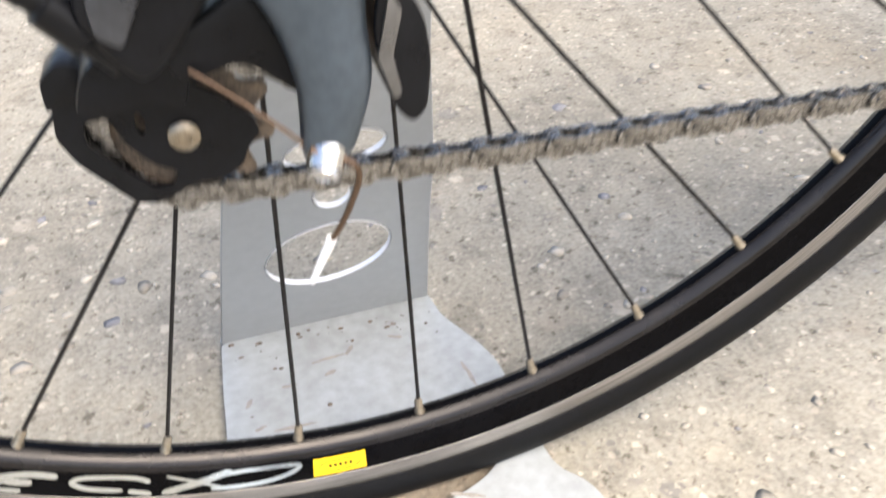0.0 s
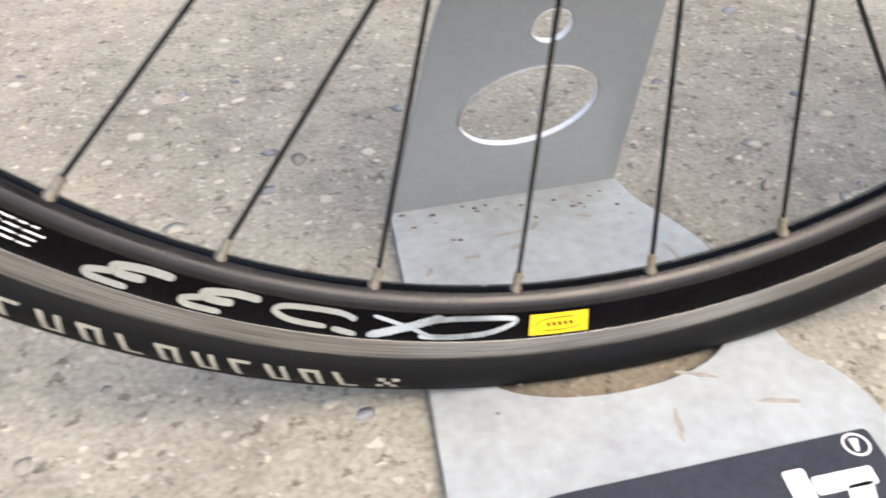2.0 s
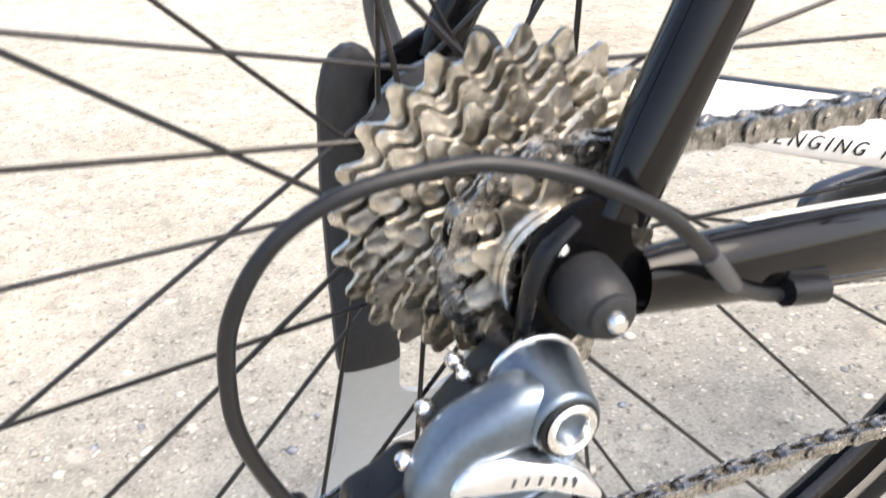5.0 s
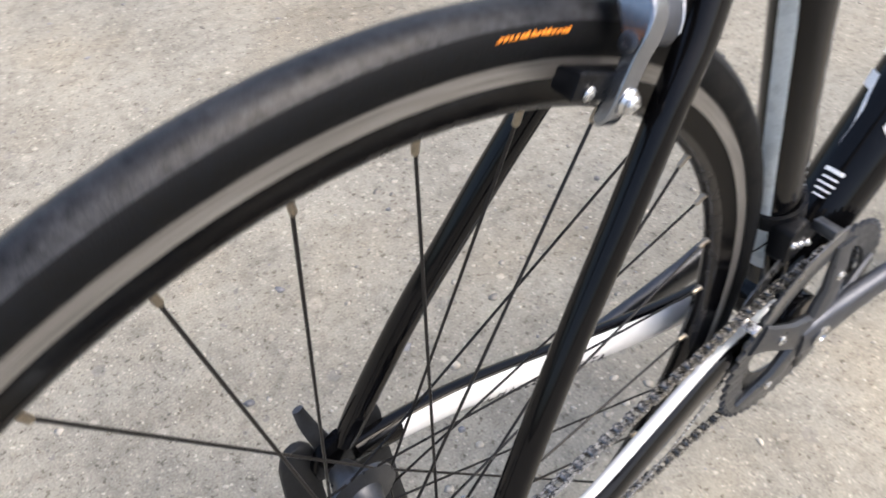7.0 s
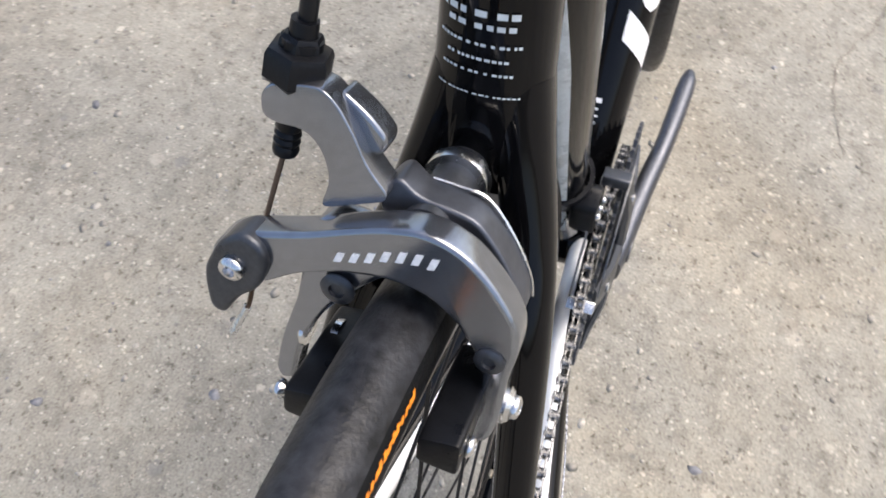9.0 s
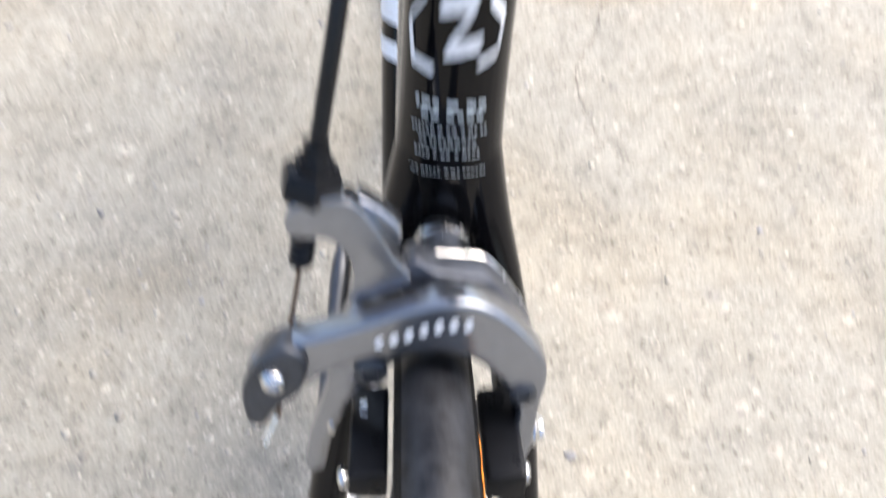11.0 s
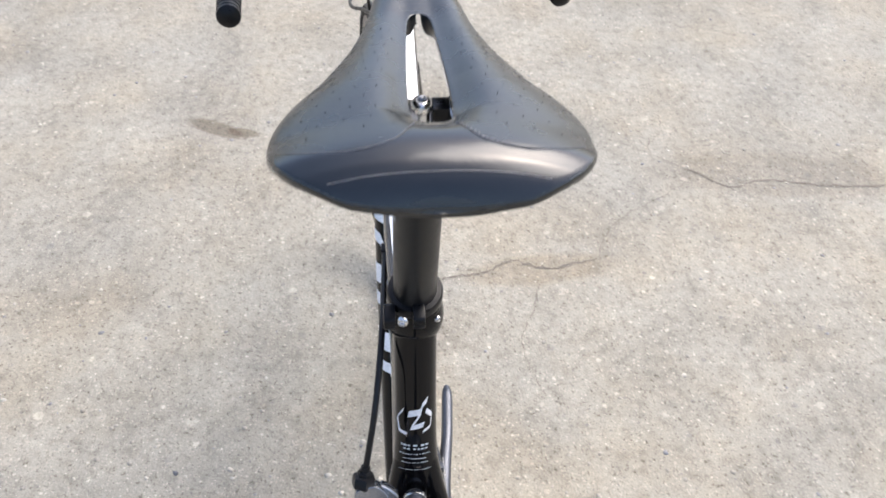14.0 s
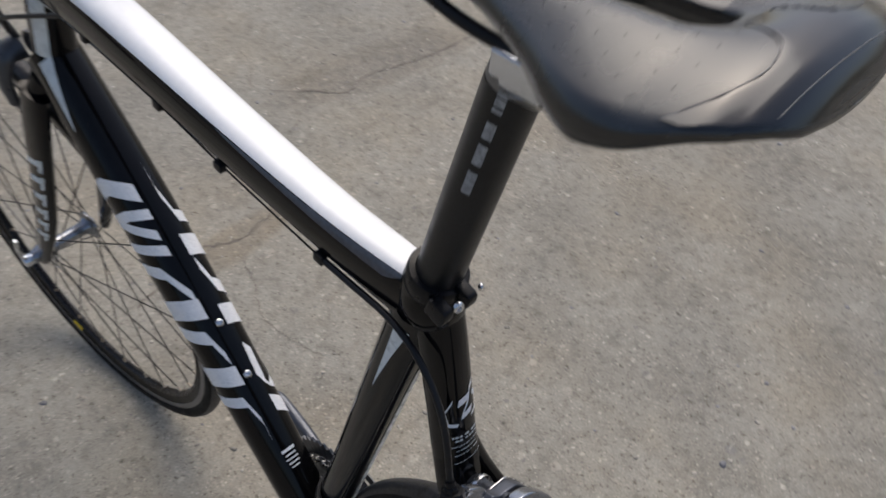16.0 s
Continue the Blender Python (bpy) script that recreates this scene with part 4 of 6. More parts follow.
lathe(bm, [(0.0160, -0.010), (0.0195, -0.010), (0.0205, -0.008), (0.0205, 0.004), (0.0195, 0.006), (0.0158, 0.0065)], frame_of((0.2355, 0, 0.829), ax), 36)
collar = part("seat_collar", bm, BLACK_PLASTIC, bike, "black seat-post clamp collar with bright bolt")
bm = bmesh.new()
for s in (1, -1):
    plate(bm, rounded([(-0.006, -0.0075), (0.009, -0.0075), (0.011, 0.0), (0.009, 0.0075), (-0.006, 0.0075)], 0.003), 0.0085, axes((0.2165, s * 0.0105 + 0.00425, 0.8265), (-0.96, 0, -0.28), (-0.28, 0, 0.96)), bevel=0.0015)
part("clamp_ear", bm, BLACK_PLASTIC, collar)
screws("clamp_bolt", STEEL, collar, [((0.2075, 0.0100, 0.8285), (-0.93, 0.25, 0.2), 0.0042, 0.0022), ((0.2115, -0.0148, 0.8258), (-0.6, -0.8, 0.1), 0.0026, 0.0018)], "bright clamp bolt")
bm = bmesh.new()
lathe(bm, [(0, -0.006), (0.0150, -0.006), (0.0150, 0.004), (0.0120, 0.010), (0, 0.011)], frame_of((0.1948, 0, 0.9935), ax), 28)
sweep(bm, spline([(0.1760, 0, 0.9865, 0.003, 0.0015), (0.1765, 0, 0.9885, 0.010, 0.005), (0.1775, 0, 0.9935, 0.0165, 0.010), (0.1785, 0, 0.9972, 0.0205, 0.012), (0.1790, 0, 0.9988, 0.0200, 0.012)], 4), 20, power=3)
clamp = part("saddle_clamp", bm, GREY_SATIN, bike, "silver-grey saddle clamp head")
bm = bmesh.new()
plate(bm, rounded([(-0.0125, 0), (0.0125, 0), (0.0125, 0.0205), (-0.0125, 0.0205)], 0.0015), 0.022, axes((0.1680, 0, 0.9986), (0, -1, 0), (0, 0, 1)) @ Matrix.Translation((0, 0, -0.022)), bevel=0.0008)
part("cradle", bm, GREY_SATIN, clamp, "grey alloy cradle block")
for s in (-1, 1):
    bm = bmesh.new()
    plate(bm, rounded([(0.0135, 0.0005), (0.0205, 0.0005), (0.0215, 0.0085), (0.0285, 0.0100), (0.0285, 0.0225), (0.0135, 0.0225)], 0.0015), 0.022, axes((0.1670, 0, 0.9988), (0, -1, 0), (0, 0, 1)) @ Matrix.Diagonal((s, 1, 1, 1)) @ Matrix.Translation((0, 0, -0.022)), bevel=0.0006)
    bmesh.ops.recalc_face_normals(bm, faces=bm.faces)
    part("jaw", bm, POLISHED, clamp, "bright clamp jaw")
bm = bmesh.new()
bolt(bm, (0.168, 0.001, 1.028), (-0.2, 0, 1), 0.0056, 0.0045)
rod(bm, (0.168, 0, 1.008), (0.167, 0, 1.030), 0.003)
part("clamp_screw", bm, STEEL, clamp)
bm = bmesh.new()
plate(bm, rounded([(-0.006, -0.0045), (0.006, -0.0045), (0.006, 0.0045), (-0.006, 0.0045)], 0.0015), 0.012, axes((0.168, -0.0085, 1.018), (1, 0, 0), (0, 1, 0)), bevel=0.001)
part("clamp_block", bm, BLACK_PLASTIC, clamp, "small black block beside the clamp screw")
screws("clamp_screw", STEEL, clamp, [((0.1640, 0.0185, 1.0145), (-1, 0, 0.1), 0.0030, 0.0025), ((0.1640, -0.0185, 1.0145), (-1, 0, 0.1), 0.0030, 0.0025)])
bm = bmesh.new()
for s in (-1, 1):
    cord(bm, [(0.094, s * 0.047, 1.046), (0.102, s * 0.042, 1.036), (0.113, s * 0.0345, 1.0245), (0.122, s * 0.0295, 1.0195), (0.137, s * 0.0255, 1.0185), (0.165, s * 0.0225, 1.0205), (0.215, s * 0.0215, 1.0215), (0.262, s * 0.016, 1.028), (0.300, s * 0.010, 1.040)], 0.0035, 10)
part("saddle_rail", bm, BLACK_PLASTIC, bike, "black saddle rails")

# fork and head parts
fork = tube("fork", [(0.815, 0, 0.694, 0.026, 0.024), (0.824, 0, 0.678, 0.034, 0.020), (0.829, 0, 0.668, 0.036, 0.014)], GLOSS_BLACK, bike, "black carbon fork with pale marks")
for s in (-1, 1):
    FB = [(0.824, s * 0.028, 0.678, 0.0105, 0.022), (0.845, s * 0.0365, 0.605, 0.0095, 0.0225), (0.893, s * 0.043, 0.465, 0.0085, 0.0175), (0.947, s * 0.0485, 0.358, 0.0065, 0.0115), (0.966, s * 0.050, 0.332, 0.005, 0.008)]
    tube("fork_blade", FB, GLOSS_BLACK, fork, n=16)
    bm = bmesh.new()
    for k in range(6):
        u0 = 0.30 + k * 0.055
        stroke(bm, FB, [(u0, (-30 if s > 0 else 210)), (u0 + 0.02, (35 if s > 0 else 145))], (0.009, 0))
        stroke(bm, FB, [(u0 - 0.012, (-34 if s > 0 else 214)), (u0 + 0.03, (-28 if s > 0 else 208))], (0.0, 8))
    part("fork_mark", bm, GREY_DECAL, fork, "pale slanted shapes on the fork blade", smooth=False)

# ---- drivetrain ----
def toothed_ring(bm, teeth, pitch_r, inner_r, thick, m, tip=0.0028, root=0.0034, shift=0.0):
    """A sprocket: rounded valleys and narrow tips, with an open middle."""
    per = 8
    wave = (0.0, 0.06, 0.40, 0.88, 1.0, 0.88, 0.40, 0.06)
    n = teeth * per
    rings = []
    for h, r_in in ((-thick / 2, inner_r), (thick / 2, inner_r)):
        o, i = [], []
        for k in range(n):
            a = 2 * math.pi * (k + shift) / n
            r = pitch_r - root + (tip + root) * wave[k % per]
            hh = h * (0.45 if wave[k % per] > 0.9 else 1.0)
            o.append(bm.verts.new(m @ Vector((r * math.cos(a), r * math.sin(a), hh))))
            i.append(bm.verts.new(m @ Vector((r_in * math.cos(a), r_in * math.sin(a), h))))
        rings.append((o, i))
    (o0, i0), (o1, i1) = rings
    for k in range(n):
        j = (k + 1) % n
        bm.faces.new((o0[k], o0[j], i0[j], i0[k]))
        bm.faces.new((o1[k], i1[k], i1[j], o1[j]))
        bm.faces.new((o0[k], o1[k], o1[j], o0[j]))
        bm.faces.new((i0[k], i0[j], i1[j], i1[k]))


PITCH = 0.0127
AXLE = Vector((0, 0, AXLE_Z))
bm = bmesh.new()
lathe(bm, [(0, 0.016), (0.0165, 0.016), (0.0168, 0.057), (0.0185, 0.058), (0.0185, 0.0605), (0.0150, 0.0612), (0.0120, 0.0600), (0, 0.0600)], frame_of(AXLE, (0, -1, 0)), 36)
cassette = part("cassette", bm, STEEL, bike, "silver ten-speed cassette with grimy sprockets")
TEETH = (25, 23, 21, 19, 17, 16, 15, 14, 13, 12)
COG_Y = [-0.0215 - 0.0039 * k for k in range(10)]
rng = random.Random(11)
for z, y in zip(TEETH, COG_Y):
    bm = bmesh.new()
    toothed_ring(bm, z, PITCH / 2 / math.sin(math.pi / z), max(0.0172, PITCH / 2 / math.sin(math.pi / z) - 0.0135), 0.0018, frame_of(AXLE + Vector((0, y, 0)), (0, -1, 0)), shift=rng.uniform(0, 8))
    if z > 15:
        R = PITCH / 2 / math.sin(math.pi / z) - 0.0125
        for k in range(6):
            a = k * math.pi / 3 + z
            rod(bm, AXLE + Vector((0.017 * math.cos(a), y, 0.017 * math.sin(a))), AXLE + Vector((R * math.cos(a + 0.25), y, R * math.sin(a + 0.25))), 0.0028, 6)
        for k in range(z // 3):
            a = 2 * math.pi * k / (z // 3) + 0.4
            r = R + 0.006
            lathe(bm, [(0, 0.0008), (0.0016, 0.0008), (0.0019, 0.0014), (0, 0.0017)], frame_of(AXLE + Vector((r * math.cos(a), y, r * math.sin(a))), (0, -1, 0)), 8)
    part("sprocket", bm, NICKEL, cassette)

# cranks and rings
CR = Vector((BB.x, 0, BB.z))
RING_Y = -0.0400
bm = bmesh.new()
sweep(bm, spline([(0.374, -0.050, 0.2595, 0.0060, 0.018), (0.395, -0.051, 0.262, 0.0085, 0.0215), (0.425, -0.0525, 0.266, 0.0095, 0.0175), (0.460, -0.0570, 0.271, 0.0085, 0.0150), (0.500, -0.0625, 0.276, 0.0080, 0.0140), (0.555, -0.0665, 0.2835, 0.0080, 0.0135), (0.570, -0.067, 0.2855, 0.0055, 0.0100), (0.576, -0.067, 0.2862, 0.0030, 0.0050)], 5), 18, power=2.8)
crank = part("crankset", bm, CRANK_ALLOY, bike, "grey alloy crankset with dark chainrings")
bm = bmesh.new()
sweep(bm, spline([(0.415, 0.060, 0.2645, 0.0075, 0.018), (0.395, 0.062, 0.262, 0.0090, 0.0205), (0.36, 0.064, 0.257, 0.0085, 0.0165), (0.29, 0.069, 0.2475, 0.0075, 0.0130), (0.235, 0.072, 0.240, 0.0070, 0.0125), (0.220, 0.072, 0.238, 0.0060, 0.0100), (0.214, 0.072, 0.2372, 0.0030, 0.0050)], 5), 18, power=2.8)
part("left_crank_arm", bm, DARK_ALLOY, crank, "dark grey left crank arm")
bm = bmesh.new()
toothed_ring(bm, 50, PITCH / 2 / math.sin(math.pi / 50), 0.078, 0.0030, frame_of(CR + Vector((0, RING_Y, 0)), (0, -1, 0)))
part("large_chainring", bm, DARK_ALLOY, crank, "dark grey large chainring")
bm = bmesh.new()
toothed_ring(bm, 39, PITCH / 2 / math.sin(math.pi / 39), 0.060, 0.0022, frame_of(CR + Vector((0, RING_Y + 0.007, 0)), (0, -1, 0)))
part("small_chainring", bm, DARK_ALLOY, crank)
bm = bmesh.new()
for k in range(5):
    a = radians(8 + 72 * k)
    u, v = Vector((math.cos(a), 0, math.sin(a))), Vector((-math.sin(a), 0, math.cos(a)))
    pts = [CR + u * r + Vector((0, RING_Y - d, 0)) for r, d in ((0.012, 0.0080), (0.05, 0.0070), (0.072, 0.0035), (0.090, 0.0020))]
    sweep(bm, [(*p, w, h) for p, w, h in zip(pts, (0.020, 0.0135, 0.0125, 0.015), (0.006, 0.005, 0.004, 0.0025))], 10, side=v, power=3)
part("spider", bm, DARK_ALLOY, crank)
for k in range(5):
    a = radians(8 + 72 * k)
    bm = bmesh.new()
    bolt(bm, CR + Vector((0.060 * math.cos(a), RING_Y - 0.0095, 0.060 * math.sin(a))), (0, -1, 0), 0.0048, 0.002)
    part("chainring_bolt", bm, STEEL, crank)
bm = bmesh.new()
bolt(bm, CR + Vector((0, -0.0590, 0)), (0, -1, 0), 0.011, 0.0022)
part("axle_cap", bm, STEEL, crank)

# chain: a smooth loop sampled at the pitch
COG = 7
MECH_Y = -0.0395
cr_r, cog_r, pul_r = PITCH / 2 / math.sin(math.pi / 39), PITCH / 2 / math.sin(math.pi / TEETH[COG]), PITCH / 2 / math.sin(math.pi / 11)
TENSION, GUIDE = Vector((-0.0520, 0, 0.2325)), Vector((-0.0150, 0, 0.2640))
CHAIN_Y = COG_Y[COG]


def arc(c, r, d0, d1, step=4):
    n = max(2, int(abs(d1 - d0) / step))
    return [(c.x + r * math.cos(radians(d0 + (d1 - d0) * k / n)), c.z + r * math.sin(radians(d0 + (d1 - d0) * k / n))) for k in range(n + 1)]


loop = arc(CR, cr_r, -97, 84) + arc(AXLE, cog_r, 84, 300) + arc(GUIDE, pul_r, 25, -118) + arc(TENSION, pul_r, 62, 262)
loop.append(loop[0])
seg = [0.0]
for p, q in zip(loop, loop[1:]):
    seg.append(seg[-1] + math.dist(p, q))
count = 2 * int(round(seg[-1] / PITCH / 2))
step = seg[-1] / count


def along(s):
    s %= seg[-1]
    i = max(k for k in range(len(seg)) if seg[k] <= s + 1e-9)
    i = min(i, len(loop) - 2)
    f = (s - seg[i]) / max(1e-9, seg[i + 1] - seg[i])
    x, z = loop[i][0] + (loop[i + 1][0] - loop[i][0]) * f, loop[i][1] + (loop[i + 1][1] - loop[i][1]) * f
    y = MECH_Y + (CHAIN_Y - MECH_Y) * min(1, max(0, (z - 0.262) / 0.04))
    return Vector((x, y + (RING_Y + 0.007 - y) * min(1, max(0, (x - 0.06) / 0.27)), z))


def link_mesh(name, outer):
    bm = bmesh.new()
    shape = []
    for k in range(14):
        a = 2 * math.pi * k / 14
        x = math.cos(a)
        shape.append((PITCH / 2 * (1 if x > 0 else -1) + 0.0042 * math.cos(a), 0.0042 * math.sin(a)))
    waist = [(0.0, 0.0031), (0.0, -0.0031)]
    shape = shape[:4] + [waist[0]] + shape[4:11] + [waist[1]] + shape[11:]
    for s in (-1, 1):
        y = 0.0029 if outer else 0.0017
        plate(bm, shape, 0.0009, Matrix.Translation((0, s * y + 0.00045, 0)) @ pose(0, 0, 0, 90, 0, 0))
    for x in (-PITCH / 2, PITCH / 2):
        if outer:
            lathe(bm, [(0, -0.0038), (0.0017, -0.0038), (0.0019, -0.0033), (0.0019, 0.0033), (0.0017, 0.0038), (0, 0.0038)], frame_of((x, 0, 0), (0, 1, 0)), 8)
        else:
            lathe(bm, [(0.0019, -0.0014), (0.0038, -0.0014), (0.0038, 0.0014), (0.0019, 0.0014)], frame_of((x, 0, 0), (0, 1, 0)), 10, closed=True)
    return bm


chain = None
masters = {}
for k in range(count):
    p, q = along(k * step), along((k + 1) * step)
    outer = k % 2 == 0
    x = (q - p).normalized()
    y = Vector((0, 1, 0))
    y = (y - x * y.dot(x)).normalized()
    z = x.cross(y)
    m = Matrix((x, y, z)).transposed().to_4x4()
    m.translation = (p + q) / 2
    if chain is None:
        chain = part("chain", link_mesh("chain", True), CHAIN, bike, "used silver bicycle chain")
        chain.matrix_basis = m
        masters[True] = chain
        inv = m.inverted()
        continue
    if outer not in masters:
        masters[outer] = part("link", link_mesh("link", outer), CHAIN, chain)
        masters[outer].matrix_basis = inv @ m
    else:
        again(masters[outer], "link", inv @ m, chain)

# rear derailleur
def slice_y(bm, mm, y0, y1, bevel, r=0.003, seg=2):
    """A solid from an outline in the x-z plane (millimetres), from y0 out to y1."""
    plate(bm, rounded([(x / 1000, z / 1000) for x, z in mm], r, 3), y0 - y1, axes((0, y0, 0), (1, 0, 0), (0, 0, 1)), bevel=bevel, seg=seg)


def limb(bm, rows, front=None, n=28, power=2.4):
    """A rounded limb in the derailleur's plane: x, z, half depth and half width in millimetres; its front face follows front(x)."""
    sweep(bm, spline([(x / 1000, front(x) + d / 1000, z / 1000, d / 1000, w / 1000) for x, z, d, w in rows], 5), n, power=power)


bm = bmesh.new()
lathe(bm, [(0, 0.0685), (0.0124, 0.0685), (0.0129, 0.0692), (0.0127, 0.0705), (0.0114, 0.0762), (0.0099, 0.0815), (0.0094, 0.0850), (0.0090, 0.0866), (0.0082, 0.0870), (0, 0.0870)], frame_of((-0.0125, 0, 0.3090), (0, -1, 0)), 40)
sweep(bm, spline([(x / 1000, y / 1000, z / 1000, d / 1000, w / 1000) for x, y, z, d, w in ((-13, -77, 310, 8, 8), (-20, -77, 309.4, 8.8, 9.6), (-28, -76.6, 307.2, 8.6, 8.4), (-35.5, -75.8, 304.0, 8.2, 7.4), (-41.5, -76.8, 299.2, 7.6, 6.8), (-45.5, -78.6, 294.5, 6.8, 6.2), (-47.2, -80, 290, 5.2, 5.2), (-47.6, -80.5, 287.5, 2.5, 2.5))], 6), 28, power=2.5)
mech = part("rear_derailleur", bm, GREY_ALLOY, bike, "blue-grey alloy rear derailleur with black cage", angle=60)
bm = bmesh.new()
lathe(bm, [(0.009, 0.0668), (0.0130, 0.0668), (0.0137, 0.0673), (0.0137, 0.0682), (0.0130, 0.0687), (0.009, 0.0687)], frame_of((-0.0125, 0, 0.3090), (0, -1, 0)), 40, closed=True)
part("mount_washer", bm, POLISHED, mech, "bright washer at the hanger")
bm = bmesh.new()
limb(bm, [(-21, 293.5, 3, 14), (-20, 289, 7.5, 15), (-18, 281.5, 8.2, 12.6), (-16.4, 270, 8.2, 9.7), (-15.4, 258, 7.6, 8.6), (-17.4, 247, 7, 7), (-19.3, 240.5, 6, 5.6), (-20, 236.5, 3, 3)], lambda x: -0.0866 - 0.10 * (x + 20) / 1000)
part("outer_link", bm, GREY_ALLOY, mech, "grey outer link", angle=60)
bm = bmesh.new()
limb(bm, [(-42.5, 294.5, 2, 1.2), (-38.5, 296.3, 4, 4.0), (-29, 296.3, 5, 5.6), (-18.5, 293.8, 5, 5.0), (-9.5, 288.8, 4.5, 4.0), (-4.5, 284.5, 3, 2.2), (-2.8, 282.8, 1.5, 0.9)], lambda x: -0.0890 - 0.10 * (x + 20) / 1000)
silver = part("silver_cap", bm, POLISHED, mech, "polished silver cap with dark maker's mark", angle=60)
bm = bmesh.new()
for k, x in enumerate((-28, -24.5, -21, -17.5, -14.5, -11.8)):
    z = 296.6 - 0.10 * (x + 28) - 0.012 * (x + 28) ** 2
    slice_y(bm, [(x, z - 1.5), (x + 0.8, z - 1.5), (x + 1.6, z + 1.1), (x + 0.8, z + 1.1)], -0.0880, -0.0892 - 0.10 * (x + 20) / 1000, 0.0, 0.0003)
part("cap_mark", bm, DARK_ALLOY, silver, smooth=False)
bm = bmesh.new()
slice_y(bm, [(-3, 281), (2.5, 276), (6, 269), (7, 259), (5.5, 247), (2, 243.5), (-1.5, 247), (-4.5, 256), (-6, 268)], -0.066, -0.0820, 0.004, 0.003, 3)
part("bumper", bm, BLACK_PLASTIC, mech, "black plastic bumper")
bm = bmesh.new()
slice_y(bm, [(-5.6, 262), (-2.6, 251.5), (-0.6, 252.5), (-2.2, 262), (0.6, 272), (-2, 276.5), (-3.2, 271)], -0.0790, -0.0832, 0.0008, 0.001)
part("bumper_edge", bm, GREY_SATIN, mech, "light grey strip along the bumper's edge")
bm = bmesh.new()
slice_y(bm, [(-36, 300), (-22, 303), (-8, 300), (-6, 292), (-16, 290), (-34, 291)], -0.060, -0.0780, 0.003, 0.003, 2)
part("spring_housing", bm, BLACK_PLASTIC, mech, "black recess below the pivot")
bm = bmesh.new()
m = frame_of((-0.0125, -0.0845, 0.3085), (0.05, -1, 0.12))
lathe(bm, [(0, -0.020), (0.0082, -0.020), (0.0088, -0.004), (0.0088, 0.001), (0.0082, 0.0034), (0.0072, 0.0040), (0.0070, 0.001)], m, 36)
part("pivot_collar", bm, BLACK_PLASTIC, mech)
bm = bmesh.new()
lathe(bm, [(0.0070, 0.0010), (0.0069, 0.0044), (0.0060, 0.0050), (0.0048, 0.0044), (0.0038, 0.0015), (0.0032, -0.006), (0, -0.006)], m, 36)
part("pivot_bolt", bm, STEEL, mech, "bright hollow pivot bolt")
bm = bmesh.new()
slice_y(bm, [(-27, 312), (-20, 318), (-14, 319), (-8, 314), (-14, 300), (-28, 298), (-38, 290), (-42, 296)], -0.056, -0.0690, 0.003, 0.003)
part("body_back", bm, BLACK_PLASTIC, mech, "black back of the body")
screws("adjusting_screw", STEEL, mech, (((-0.0418, -0.0665, 0.3075), (-0.9, -0.3, 0.4), 0.0024, 0.0030), ((-0.0498, -0.0735, 0.2990), (-0.9, -0.4, 0.2), 0.0024, 0.0030), ((-0.0315, -0.0610, 0.3150), (-0.6, -0.3, 0.8), 0.0024, 0.0035),
                   ((-0.0300, -0.0635, 0.3120), (-0.4, -0.6, 0.7), 0.0022, 0.003), ((-0.0585, -0.0720, 0.2795), (-0.7, -0.6, 0.4), 0.0022, 0.0025)))
bm = bmesh.new()
rod(bm, (-0.0170, -0.080, 0.2475), (-0.0205, -0.0855, 0.2385), 0.0046, 14)
bolt(bm, (-0.0208, -0.0860, 0.2378), (-0.35, -0.6, -0.7), 0.0042, 0.0022)
part("cable_anchor", bm, STEEL, mech, "bright cable anchor bolt")
bm = bmesh.new()
slice_y(bm, [(-64, 283), (-56, 286), (-48, 292), (-37, 287), (-35.5, 278.5), (-42, 272), (-46, 267), (-51, 262), (-56, 259.5), (-61, 266), (-66, 275.5)], -0.058, -0.0735, 0.004, 0.003, 3)
part("lower_knuckle", bm, BLACK_PLASTIC, mech, "black lower knuckle")
bm = bmesh.new()
slice_y(bm, [(-62.5, 280.5), (-53, 286), (-51, 280), (-57.5, 268.5), (-62.5, 272)], -0.0725, -0.0752, 0.0012, 0.002, 2)
part("knuckle_plate", bm, DARK_ALLOY, mech, "grey plate on the lower knuckle")
bm = bmesh.new()
slice_y(bm, [(-70, 259), (-62, 265), (-52, 262), (-46, 255), (-49, 246), (-57, 250), (-66, 247), (-74, 249)], -0.045, -0.0610, 0.003, 0.003, 2)
part("cage_pivot", bm, BLACK_PLASTIC, mech, "black cage pivot housing")
bm = bmesh.new()
slice_y(bm, [(-52, 266), (-40, 271), (-33, 276), (-24.5, 272), (-14, 256), (-11, 246.5), (-18.4, 245), (-27.6, 253.5), (-34.5, 259.5), (-48.2, 255)], -0.054, -0.0690, 0.003, 0.004, 2)
part("inner_link", bm, BLACK_PLASTIC, mech, "black inner link")
